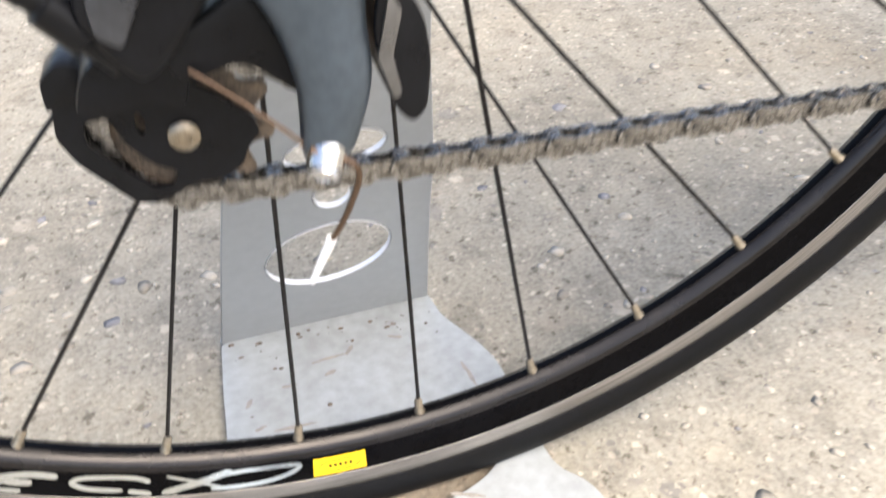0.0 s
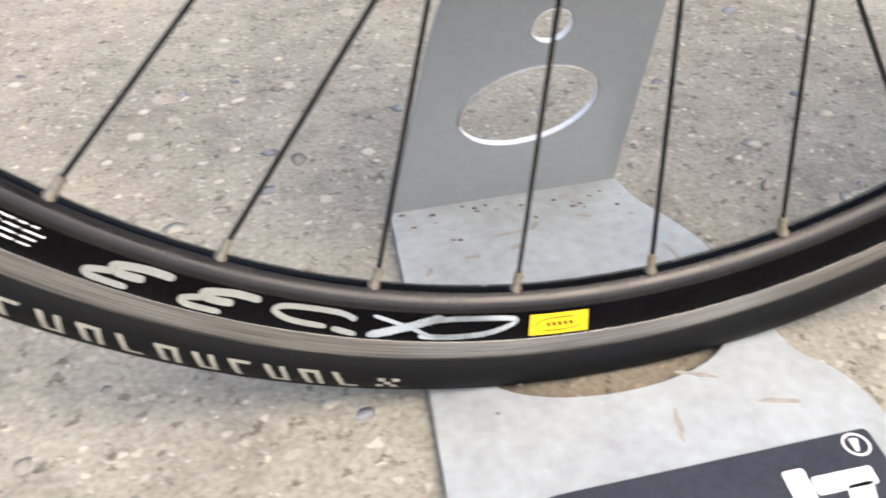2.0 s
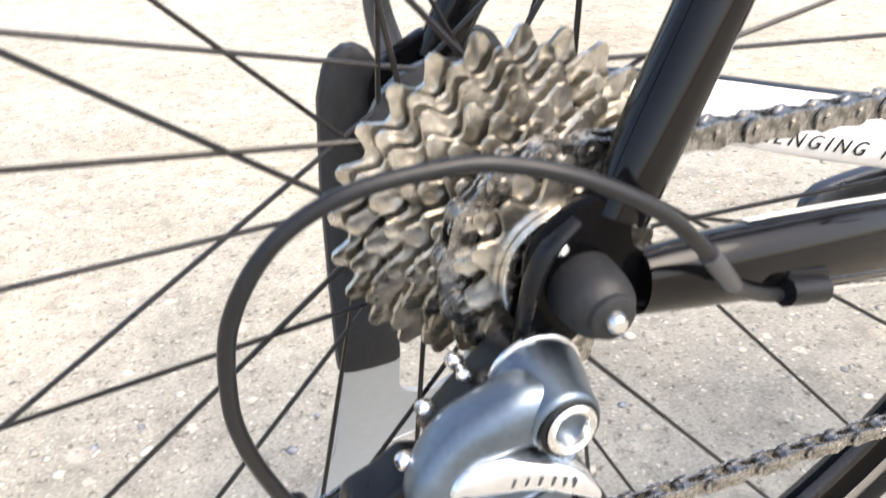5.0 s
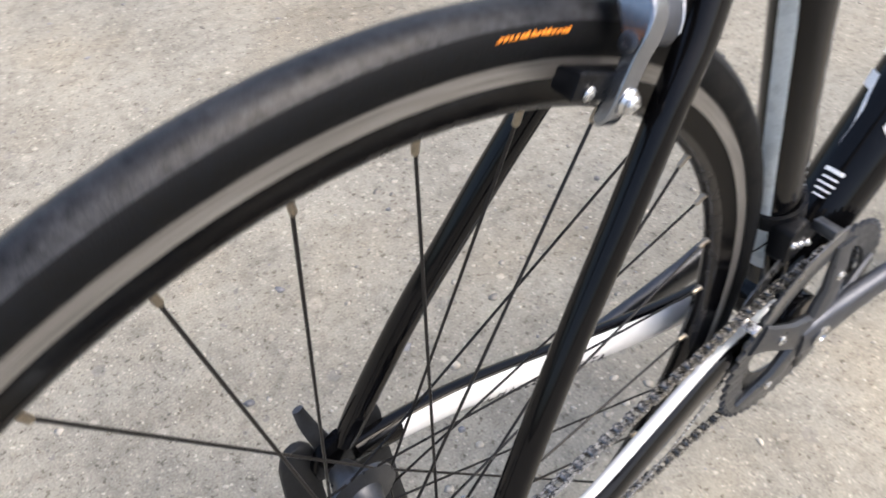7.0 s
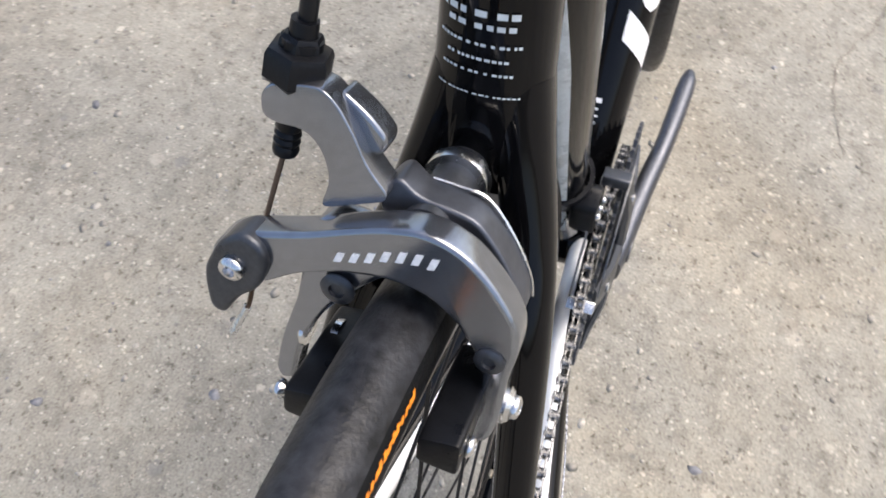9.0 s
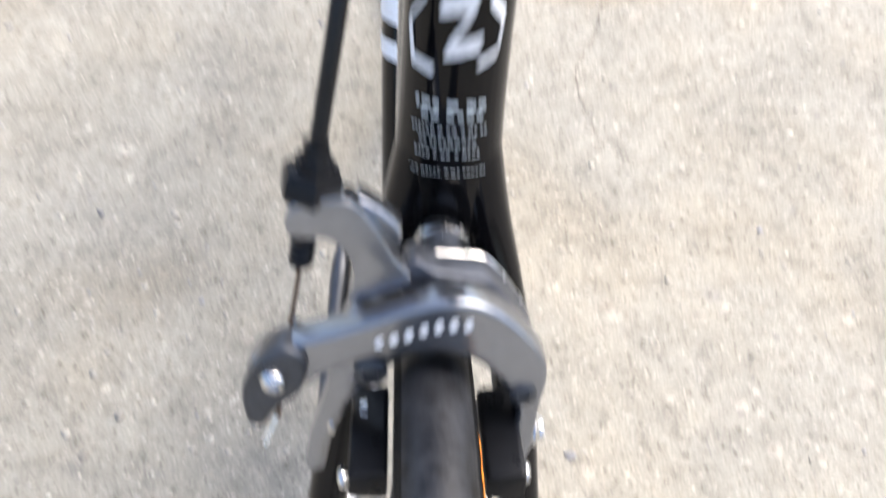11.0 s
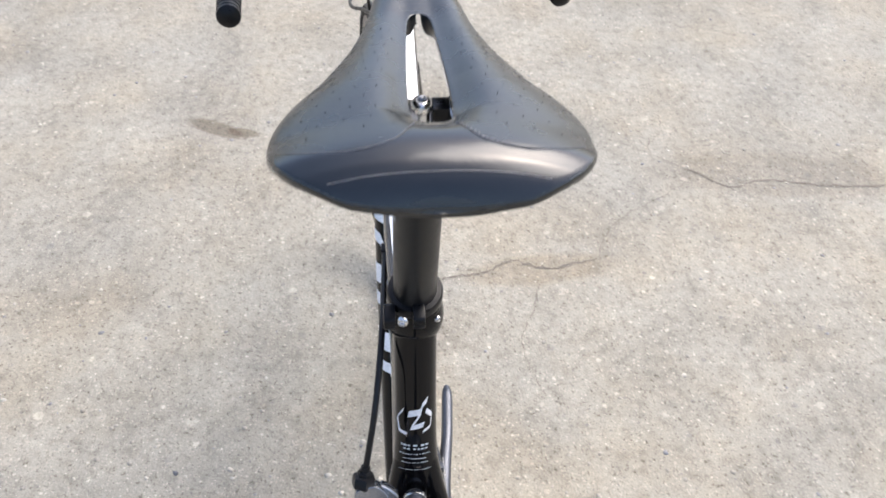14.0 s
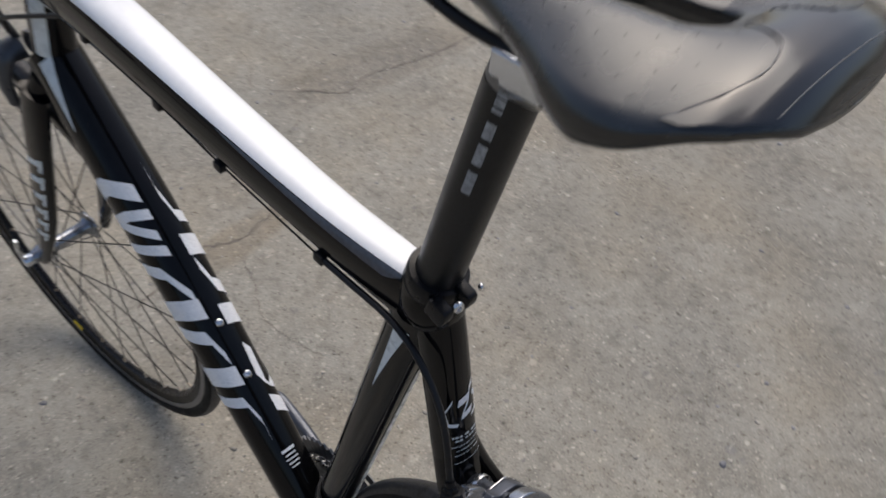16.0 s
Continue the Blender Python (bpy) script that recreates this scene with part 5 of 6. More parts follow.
for y0, y1, nm in ((-0.0448, -0.0470, "outer_cage"), (-0.0330, -0.0350, "inner_cage")):
    bm = bmesh.new()
    hole = rounded([(x / 1000, z / 1000) for x, z in [(-75.3, 240), (-69.5, 240.8), (-66.5, 232), (-61, 225), (-55.5, 222), (-58, 217.6), (-63, 218), (-70, 226), (-76, 234.5)]], 0.001, 2)
    hole2 = ellipse(-0.0620, 0.2375, 0.0013, 0.0032, 12)
    out = rounded([(x / 1000, z / 1000) for x, z in [(-80.5, 247), (-82.6, 237), (-79.5, 229), (-68, 214), (-61, 213.3), (-52, 217.5), (-44.5, 217), (-38.5, 220.5), (-36.5, 225.5), (-32.5, 229), (-33.5, 234.5), (-40, 240.5), (-48, 247), (-57, 250.5), (-72, 248.5)]], 0.002, 3)
    plate(bm, out, y0 - y1, axes((0, y0, 0), (1, 0, 0), (0, 0, 1)), holes=[hole, hole2], bevel=0.0)
    part(nm, bm, BLACK_PLASTIC, mech, "black derailleur cage plate")
for c in (TENSION, GUIDE):
    bm = bmesh.new()
    toothed_ring(bm, 11, pul_r, 0.006, 0.0023, frame_of(c + Vector((0, MECH_Y, 0)), (0, -1, 0)), tip=0.0022, root=0.0036)
    lathe(bm, [(0, -0.004), (0.0085, -0.004), (0.0085, 0.004), (0, 0.004)], frame_of(c + Vector((0, MECH_Y, 0)), (0, -1, 0)), 18)
    part("jockey_wheel", bm, GRIME, mech, "grimy brown-black jockey wheel")
bm = bmesh.new()
bolt(bm, (-0.0520, -0.0478, 0.2325), (0, -1, 0), 0.0042, 0.0014)
part("pulley_bolt", bm, NIPPLE, mech)
bm = bmesh.new()
slice_y(bm, [(-80.5, 247), (-82.6, 237), (-79.5, 229), (-68, 214), (-66.5, 216.2), (-77.8, 230), (-80.6, 237.5), (-78.6, 246)], -0.0335, -0.0455, 0.0, 0.001)
part("cage_wall", bm, BLACK_PLASTIC, mech)
bm = bmesh.new()
slice_y(bm, [(-82.5, 244), (-81.8, 253), (-77, 257), (-72.5, 256), (-70.5, 252), (-75, 246.5)], -0.034, -0.0475, 0.0015, 0.002)
part("cage_tab", bm, BLACK_PLASTIC, mech)
bm = bmesh.new()
m = frame_of((-0.0775, -0.0695, 0.2866), (0.62, 0.10, -0.78))
lathe(bm, [(0, -0.008), (0.0030, -0.008), (0.0034, -0.001), (0.0036, 0.0), (0.0038, 0.007), (0.0034, 0.008), (0.0034, 0.010), (0.0050, 0.0105), (0.0052, 0.021), (0.0040, 0.022), (0.0042, 0.030), (0, 0.030)], m, 10)
part("barrel_adjuster", bm, BLACK_PLASTIC, mech, "black barrel adjuster")
bm = bmesh.new()
cord(bm, [(-0.046, -0.0700, 0.2600), (-0.040, -0.0730, 0.2560), (-0.030, -0.0780, 0.2480), (-0.0205, -0.0850, 0.2405)], 0.0005, 6)
cord(bm, [(-0.0235, -0.086, 0.2440), (-0.0135, -0.087, 0.2380), (-0.0165, -0.087, 0.2270), (-0.0225, -0.086, 0.2165)], 0.0008, 6)
part("shift_wire", bm, COPPER, mech, "tarnished shift wire end")
bm = bmesh.new()
rod(bm, (-0.0215, -0.086, 0.2185), (-0.0280, -0.085, 0.2055), 0.0014, 8, 0.0008)
part("wire_cap", bm, PRINT, mech, "white crimped wire end cap")
bm = bmesh.new()
cord(bm, [(-0.0787, -0.0695, 0.2896), (-0.083, -0.07, 0.3014), (-0.0866, -0.0705, 0.3146), (-0.0879, -0.071, 0.329), (-0.0849, -0.0715, 0.3493), (-0.0747, -0.072, 0.3657), (-0.0595, -0.073, 0.3747), (-0.0392, -0.0745, 0.3775), (-0.025, -0.0765, 0.3766), (-0.0069, -0.0795, 0.3705), (0.0112, -0.0815, 0.3595), (0.0251, -0.0815, 0.3458), (0.037, -0.0785, 0.332), (0.0521, -0.075, 0.3226), (0.0648, -0.0735, 0.3191)], 0.0020, 12, 6)
hose = part("shift_cable_housing", bm, CABLE_BLACK, bike, "black looped shift cable housing")
bm = bmesh.new()
cord(bm, [(0.0251, -0.0815, 0.3458), (0.037, -0.0785, 0.332)], 0.0026, 10)
part("ferrule", bm, DARK_ALLOY, hose, "worn grey ferrule")
bm = bmesh.new()
rod(bm, (0.058, -0.0755, 0.3222), (0.072, -0.0745, 0.3190), 0.0042, 10)
plate(bm, rounded([(-0.008, -0.005), (0.008, -0.005), (0.008, 0.006), (-0.008, 0.006)], 0.002), 0.008, axes((0.066, -0.0665, 0.3205), (1, 0, -0.2), (0, 0, 1)), bevel=0.001)
part("cable_stop", bm, BLACK_PLASTIC, frame_set, "black cable stop")
bm = bmesh.new()
cord(bm, [(0.070, -0.0742, 0.3192), (0.20, -0.056, 0.285), (0.38, -0.015, 0.238)], 0.0008, 6)
part("shift_wire", bm, STEEL, hose)

bm = bmesh.new()
sweep(bm, spline([(-0.0150, -0.0660, 0.325, 0.0025, 0.0015), (-0.0145, -0.0675, 0.336, 0.0032, 0.0022), (-0.0110, -0.0680, 0.347, 0.0032, 0.0022), (-0.003, -0.0675, 0.354, 0.0025, 0.0015)], 5), 12)
part("dropout_rib", bm, BLACK_PLASTIC, frame_set)
screws("hanger_bolt", STEEL, frame_set, [((-0.0060, -0.0670, 0.3460), (0, -1, 0.1), 0.0018, 0.0012)])
# front derailleur
bm = bmesh.new()
plate(bm, rounded([(-0.014, -0.016), (0.012, -0.018), (0.016, 0.004), (0.008, 0.020), (-0.010, 0.016)], 0.005), 0.018, axes((0.350, -0.012, 0.380), (1, 0, 0.2), (-0.2, 0, 1)), bevel=0.003)
fd = part("front_derailleur", bm, BLACK_PLASTIC, bike, "black and silver front derailleur")
bm = bmesh.new()
lathe(bm, [(0.0195, -0.008), (0.0225, -0.008), (0.0225, 0.008), (0.0195, 0.008)], frame_of((0.3565, 0, 0.397), ax), 28, closed=True)
part("band_clamp", bm, BLACK_PLASTIC, fd)
for yy, r0, r1, d0, d1 in ((-0.0255, 0.104, 0.119, 97, 146), (-0.0445, 0.106, 0.121, 92, 140)):
    bm = bmesh.new()
    plate(bm, [(CR.x + r0 * math.cos(radians(a)), CR.z + r0 * math.sin(radians(a))) for a in range(d0, d1 + 1, 4)] +
          [(CR.x + (r1 if a < d1 - 6 else r1 - 0.006) * math.cos(radians(a)), CR.z + (r1 if a < d1 - 6 else r1 - 0.006) * math.sin(radians(a))) for a in range(d1, d0 - 1, -4)], 0.0012, axes((0, yy, 0), (1, 0, 0), (0, 0, 1)))
    part("cage_plate", bm, GREY_SATIN, fd, "bright steel cage plate")
bm = bmesh.new()
slice_y(bm, [(372, 388), (384, 384), (386, 372), (376, 374), (370, 380)], -0.026, -0.0450, 0.0015, 0.002)
part("link_plate", bm, DARK_ALLOY, fd)
bm = bmesh.new()
slice_y(bm, [(296, 330), (304, 334), (308, 328), (300, 324)], -0.0255, -0.0450, 0.001, 0.001)
part("link_plate", bm, STEEL, fd, "bright link")
screws("limit_screw", STEEL, fd, [(p, (-0.4, -1, 0.3), 0.0032, 0.0022) for p in ((0.342, -0.0305, 0.383), (0.352, -0.0305, 0.378), (0.362, -0.031, 0.374))])
bm = bmesh.new()
cord(bm, [(0.352, -0.012, 0.372), (0.335, -0.006, 0.362), (0.322, 0.002, 0.360)], 0.0007, 6)
part("wire_end", bm, BLACK_PLASTIC, fd)

# ---- rear brake ----
AL = radians(23.5)
E_R, E_T = Vector((math.sin(AL), 0, math.cos(AL))), Vector((-math.cos(AL), 0, math.sin(AL)))


def at(y, v, w):
    """A point by the brake: y to the left, v out from the axle, w back along the tyre (millimetres)."""
    return AXLE + Vector((0, y / 1000, 0)) + E_R * (v / 1000) + E_T * (w / 1000)


def slice_w(bm, mm, w0, w1, bevel, r=0.003, seg=3):
    plate(bm, rounded([(y / 1000, v / 1000) for y, v in mm], r, 3), (w0 - w1) / 1000, axes(AXLE + E_T * (w0 / 1000), (0, 1, 0), E_R), bevel=bevel, seg=seg)


bm = bmesh.new()
slice_w(bm, [(64, 337), (61.5, 342.5), (55, 347.5), (44, 350.5), (32, 354.5), (21, 359.5), (10.5, 363.8), (0, 366), (-7, 365), (-13.6, 362), (-20, 356.5), (-26, 349.5), (-30.5, 342.5), (-31.5, 333), (-30, 324), (-29.8, 305), (-28, 295.5), (-24.5, 292), (-21, 294.5), (-21.5, 303), (-22.5, 313), (-22.8, 323), (-17.5, 332.5), (-12, 339.8), (-4.3, 345), (4, 346.8), (13, 346.2), (24.3, 343.5), (36, 338.8), (46, 331.5), (54, 330)], 6, -5, 0.0042, 0.005, 4)
brake = part("rear_brake", bm, BRAKE_ALLOY, bike, "grey alloy dual-pivot rear rim brake")
bm = bmesh.new()
slice_w(bm, [(64.5, 334), (59, 345), (51, 350.5), (45, 347), (43.5, 340), (47, 330.5), (53.5, 325.6), (59.5, 316), (64, 318), (65, 328)], 9, -3, 0.0028, 0.004)
part("cable_clamp", bm, DARK_ALLOY, brake, "dark cable clamp hook")
screws("arm_bolt", STEEL, brake, [(at(54.5, 337, 9.4), E_T, 0.0042, 0.0022)], "bright cable clamp bolt")
screws("arm_bolt", DARK_ALLOY, brake, [(at(-24, 329, 6.2), E_T, 0.0046, 0.0012), (at(25, 333, 0.5), E_T, 0.0056, 0.0014)], "dark recessed arm bolt")
bm = bmesh.new()
slice_w(bm, [(49.5, 382.5), (49.6, 389), (47, 392.5), (38, 394.5), (32, 395), (27.5, 391), (22.5, 383), (18.8, 375), (12.7, 368.2), (13.5, 365.5), (33, 357.3), (29.4, 367.3), (31.5, 375.9), (36.5, 381.5), (44.8, 381.2)], -3, -13, 0.0030, 0.004)
part("cable_arm", bm, BRAKE_ALLOY, brake, "grey cable arm")
bm = bmesh.new()
slice_w(bm, [(29, 393), (21, 387.5), (15.4, 381.5), (16.2, 377), (19.5, 375.8), (23, 379), (31, 389)], -8, -17, 0.0030, 0.003)
part("release_lever", bm, BRAKE_ALLOY, brake, "grey quick-release lever")
bm = bmesh.new()
slice_w(bm, [(18, 357), (32, 357), (36, 345), (38.4, 330), (39.5, 322.7), (45.5, 303), (48, 288), (46, 283.5), (41.5, 285), (38, 304), (31, 319), (24, 328), (16, 337), (6, 345)], -1, -11, 0.0030, 0.005)
part("left_arm", bm, BRAKE_ALLOY, brake, "grey left brake arm")
bm = bmesh.new()
slice_w(bm, [(17, 362), (16, 367.5), (11.5, 371.5), (6, 366.5), (-2.8, 365.5), (-11.7, 364), (-20.3, 354.4), (-27.6, 342), (-29, 334), (-26, 327), (-21.2, 333), (-12.5, 342), (-4, 350.5), (5.5, 355), (15.3, 358)], -8, -20, 0.0026, 0.004)
part("centre_arm", bm, CRANK_ALLOY, brake, "darker centre arm with a bright edge")
bm = bmesh.new()
cord(bm, [tuple(at(y, v, -19)) for y, v in ((5, 366.5), (-3, 366), (-11.5, 364.5), (-20, 355), (-27, 343), (-29, 335))], 0.0006, 6)
part("bright_edge", bm, STEEL, brake)
bm = bmesh.new()
rod(bm, at(2, 358, -5), at(2, 358, -46), 0.0075, 24)
part("pivot_bolt", bm, DARK_ALLOY, brake)
bm = bmesh.new()
lathe(bm, [(0.0074, 0), (0.0100, 0.0), (0.0104, 0.0015), (0.0104, 0.0045), (0.0074, 0.0045)], frame_of(at(2, 358, -31), E_T * -1), 28, closed=True)
part("washer", bm, STEEL, brake, "bright washer")
bm = bmesh.new()
for y, v, h in ((24, 348.2, 3.4), (19.5, 349.5, 3.4), (15, 351, 3.6), (10.5, 353, 3.6), (6, 354.2, 3.8), (1.5, 355, 3.8), (-3, 355, 3.8)):
    slice_w(bm, [(y, v), (y - 2.2, v + 0.4), (y - 3.4, v + h + 0.4), (y - 1.2, v + h)], 6.35, 6.1, 0, 0.0003)
part("brake_mark", bm, PRINT, brake, "pale slanted bars of the maker's mark", smooth=False)
for s in (-1, 1):
    SY, SW = (-18.2, 0) if s < 0 else (25.0, 2)
    bm = bmesh.new()
    plate(bm, rounded([(-0.006, -0.0065), (0.0065, -0.0055), (0.0068, 0.0045), (-0.006, 0.0065)], 0.002), 0.040, axes(at(SY, 306, 24), (0, 1, 0), E_R) if s > 0 else axes(at(SY, 310, 28 + SW), (0, 1, 0), E_R), bevel=0.0018)
    part("brake_shoe", bm, BLACK_PLASTIC, brake, "black cartridge brake shoe")
    W = -1 if s < 0 else -6
    O = 0.0 if s < 0 else 8.0
    bm = bmesh.new()
    lathe(bm, [(0, 0), (0.0058, 0), (0.0060, 0.0012), (0.0048, 0.0026), (0, 0.0026)], frame_of(at(s * (29.5 + O), 306, W), (0, s, 0)), 20)
    part("washer", bm, STEEL, brake)
    screws("shoe_bolt", STEEL, brake, [(at(s * (32.5 + O), 306, W), (0, s, 0), 0.0040, 0.0024), (at(s * (24.8 + O), 308, 20 + SW), (0, s, 0.0), 0.0032, 0.002)], "bright shoe bolt")
    bm = bmesh.new()
    lathe(bm, [(0, 0), (0.0062, 0), (0.0066, 0.0024), (0, 0.0028)], frame_of(at(s * (21.5 + O * 0.9), 306, W), (0, -s, 0)), 18)
    part("washer", bm, STEEL, brake)
bm = bmesh.new()
lo, hi = at(46.5, 369, -10), at(41.0, 404, -11)
m = frame_of(lo, hi - lo)
L = (hi - lo).length
lathe(bm, [(0, -0.001), (0.0036, -0.001), (0.0040, 0.001), (0.0034, 0.0022), (0.0040, 0.0034), (0.0034, 0.0046), (0.0040, 0.0058), (0.0034, 0.0070), (0.0040, 0.0082), (0.0040, 0.0200), (0.0060, 0.0202), (0, 0.0202)], m, 12)
lathe(bm, [(0, 0.0220), (0.0080, 0.0220), (0.0094, 0.0235), (0.0094, 0.0300), (0.0086, 0.0318), (0.0062, 0.0325), (0.0060, 0.0345), (0.0050, 0.0360), (0, 0.0360)], m, 6)
lathe(bm, [(0.0058, 0.0325), (0.0058, 0.0348), (0.0040, 0.0352), (0.0038, 0.0400), (0, 0.0400)], m, 12)
part("barrel_adjuster", bm, BLACK_PLASTIC, brake, "black knurled barrel adjuster")
bm = bmesh.new()
cord(bm, [at(46.6, 368, -9), at(51.5, 340, -2), at(55.0, 316, 1), at(58, 308, 3)], 0.0008, 6)
part("brake_wire", bm, COPPER, brake, "tarnished brake wire")
bm = bmesh.new()
rod(bm, at(55.5, 315, 1.5), at(60, 304, 4), 0.0014, 8)
part("wire_cap", bm, STEEL, brake)
bm = bmesh.new()
rod(bm, at(50, 343, -6), at(48, 347, -8), 0.003, 8)
part("wire_clamp", bm, STEEL, brake)
top = at(40.2, 407, -11.5)
bm = bmesh.new()
cord(bm, [tuple(at(40.8, 402, -11)), tuple(top), (0.190, 0.0325, 0.744), (0.214, 0.0275, 0.772), (0.250, 0.0238, 0.788), (0.300, 0.0215, 0.787), (0.326, 0.0205, 0.786)], 0.0025, 12)
part("brake_cable_housing", bm, CABLE_BLACK, bike, "black brake cable housing")
bm = bmesh.new()
cord(bm, [(0.326, 0.0205, 0.786), (0.45, 0.0190, 0.794), (0.54, 0.0200, 0.806), (0.66, 0.021, 0.815), (0.73, 0.022, 0.82)], 0.0009, 6)
part("brake_wire", bm, BLACK_PLASTIC, frame_set)
for x, z in ((0.330, 0.786), (0.453, 0.794), (0.538, 0.806), (0.655, 0.8145)):
    bm = bmesh.new()
    plate(bm, rounded([(-0.005, -0.004), (0.005, -0.004), (0.005, 0.004), (-0.005, 0.004)], 0.0015), 0.006, axes((x, 0.0235, z), (1, 0, 0.07), (0, 0, 1)), bevel=0.001)
    part("cable_guide", bm, BLACK_PLASTIC, frame_set)

# ---- saddle ----
PLAN = [(0.0542, 0.0020), (0.0545, 0.0120), (0.0550, 0.0195), (0.0557, 0.0265), (0.0570, 0.0345), (0.0600, 0.0425), (0.0645, 0.0500), (0.0700, 0.0565), (0.078, 0.0630), (0.095, 0.0695), (0.110, 0.0710), (0.122, 0.0695), (0.137, 0.0630), (0.154, 0.0525), (0.170, 0.0445), (0.190, 0.0360), (0.213, 0.0295), (0.25, 0.0235), (0.29, 0.0205), (0.318, 0.0180), (0.330, 0.0140), (0.337, 0.0070)]
SLOT = [(0.102, 0.0), (0.1032, 0.0038), (0.106, 0.0066), (0.112, 0.0085), (0.125, 0.0094), (0.150, 0.0092), (0.180, 0.0082), (0.203, 0.0070), (0.215, 0.0060), (0.2195, 0.0046), (0.2218, 0.0028), (0.2225, 0.0)]
CROWN = [(0.0545, 1.0525), (0.0557, 1.0560), (0.0580, 1.0600), (0.062, 1.0645), (0.068, 1.0682), (0.078, 1.0700), (0.102, 1.0665), (0.14, 1.0640), (0.18, 1.0610), (0.215, 1.0590), (0.26, 1.0585), (0.30, 1.0560), (0.325, 1.0520), (0.337, 1.0460)]


DROP = [(0.0545, 0.0004), (0.058, 0.0040), (0.07, 0.0100), (0.10, 0.0165), (0.12, 0.0175), (0.15, 0.0160), (0.20, 0.0120), (0.34, 0.0100)]
SKIRT = [(0.0545, 0.0020), (0.058, 0.0035), (0.08, 0.0065), (0.10, 0.0130), (0.118, 0.0190), (0.135, 0.0175), (0.16, 0.0130), (0.20, 0.0120), (0.29, 0.0120), (0.337, 0.0100)]


EASED = {}


def table(t, x):
    """A value from a table of x, value rows, eased over some millimetres except at the crisp rear and tip."""
    key = id(t)
    px, pv = [a for a, _ in t], [b for _, b in t]
    if key not in EASED:
        xs = np.arange(-0.06, 0.42, 0.0005)
        k = np.exp(-0.5 * (np.arange(-24, 25) * 0.0005 / 0.0042) ** 2)
        EASED[key] = (xs[24:-24], np.convolve(np.interp(xs, px, pv), k / k.sum(), "valid"))
    w = min(1.0, max(0.0, (x - 0.066) / 0.016)) * min(1.0, max(0.0, (0.322 - x) / 0.012))
    return float(np.interp(x, px, pv) * (1 - w) + np.interp(x, *EASED[key]) * w)


SEAM = [(0.0, 0.1000), (0.0085, 0.0960), (0.0125, 0.0860), (0.0170, 0.0795), (0.026, 0.0760), (0.036, 0.0755), (0.050, 0.0800), (0.060, 0.0865), (0.075, 0.1010)]
VALLEY = [(0.088, 0.0), (0.102, 0.0050), (0.118, 0.0085), (0.19, 0.0085), (0.2225, 0.0080), (0.250, 0.0050), (0.285, 0.0015), (0.31, 0.0)]


def slot_half(x):
    return float(np.interp(x, [a for a, _ in SLOT], [b for _, b in SLOT], left=0.0, right=0.0))


def groove_half(x):
    """Half the width of the flat of the valley, which runs on ahead of the slot."""
    return float(np.interp(x, [0.095, 0.112, 0.150, 0.2225, 0.250, 0.290], [0.002, 0.0085, 0.0092, 0.0055, 0.003, 0.001]))


def saddle_z(x, y):
    """Height of the saddle's top: a crowned shell with a long valley down its middle."""
    y = abs(y)
    return table(CROWN, x) - table(DROP, x) * (y / max(0.002, table(PLAN, x))) ** 2.4 - table(VALLEY, x) * math.exp(-(max(0.0, y - groove_half(x)) / 0.0105) ** 2)


def saddle_mesh():
    xs = sorted({round(a, 4) for a, _ in PLAN} | {round(a, 4) for a, _ in SLOT} | {round(0.0575 + 0.2795 * k / 112, 4) for k in range(113)})
    bm = bmesh.new()
    cols = [k / 20 for k in range(20)]
    ends = []
    for s in (-1, 1):
        prev = None
        for x in xs:
            w, g, z0 = max(0.002, table(PLAN, x)), slot_half(x), table(CROWN, x)
            drop = table(DROP, x)
            skirt = table(SKIRT, x)
            row = []
            if g > 0:
                row += [(g + 0.0030, z0 - 0.020), (g + 0.0005, z0 - 0.015), (g + 0.0002, z0 - 0.0105)]
            else:
                row += [None, None, None]
            for c in cols:
                y = g + (w - g) * c
                row.append((y, saddle_z(x, y)))
            ze = z0 - drop
            f = min(1.0, max(0.12, (x - 0.072) / 0.04))
            row += [(w * 0.99 + 0.0005, ze - 0.15 * skirt), (w + 0.0005, ze - 0.4 * skirt), (w - 0.001 * f, ze - 0.75 * skirt), (w - 0.006 * f, ze - skirt), (w - 0.012 * f, ze - skirt)]
            vs = [None if p is None else bm.verts.new((x, s * max(p[0], 0.0), p[1])) for p in row]
            if prev:
                for k in range(len(vs) - 1):
                    q = (prev[k], prev[k + 1], vs[k + 1], vs[k])
                    if all(q):
                        bm.faces.new(q if s > 0 else q[::-1])
            if prev is None:
                ends.append(vs)
            prev = vs
    for k in range(3 + len(cols) - 1, len(ends[0]) - 1):
        bm.faces.new((ends[0][k], ends[0][k + 1], ends[1][k + 1], ends[1][k]))
    bmesh.ops.remove_doubles(bm, verts=bm.verts, dist=0.0001)
    return bm


saddle = part("saddle", saddle_mesh(), SADDLE_BLACK, bike, "black leather-look saddle with a long centre slot", angle=80)
# the glossy rear panel lies behind the curved seam
saddle.data.materials.append(SADDLE_GLOSS)
for f in saddle.data.polygons:
    if f.normal.z < 0.30 and f.center.x < 0.17:
        f.material_index = 1
smooth_mod = saddle.modifiers.new("smooth", "SUBSURF")
smooth_mod.levels = smooth_mod.render_levels = 1


def saddle_top(x, c, s, lift=0.0004):
    w, g = table(PLAN, x), slot_half(x)
    y = g + (w - g) * c
    return Vector((x, s * y, saddle_z(x, y) + lift))


bm = bmesh.new()
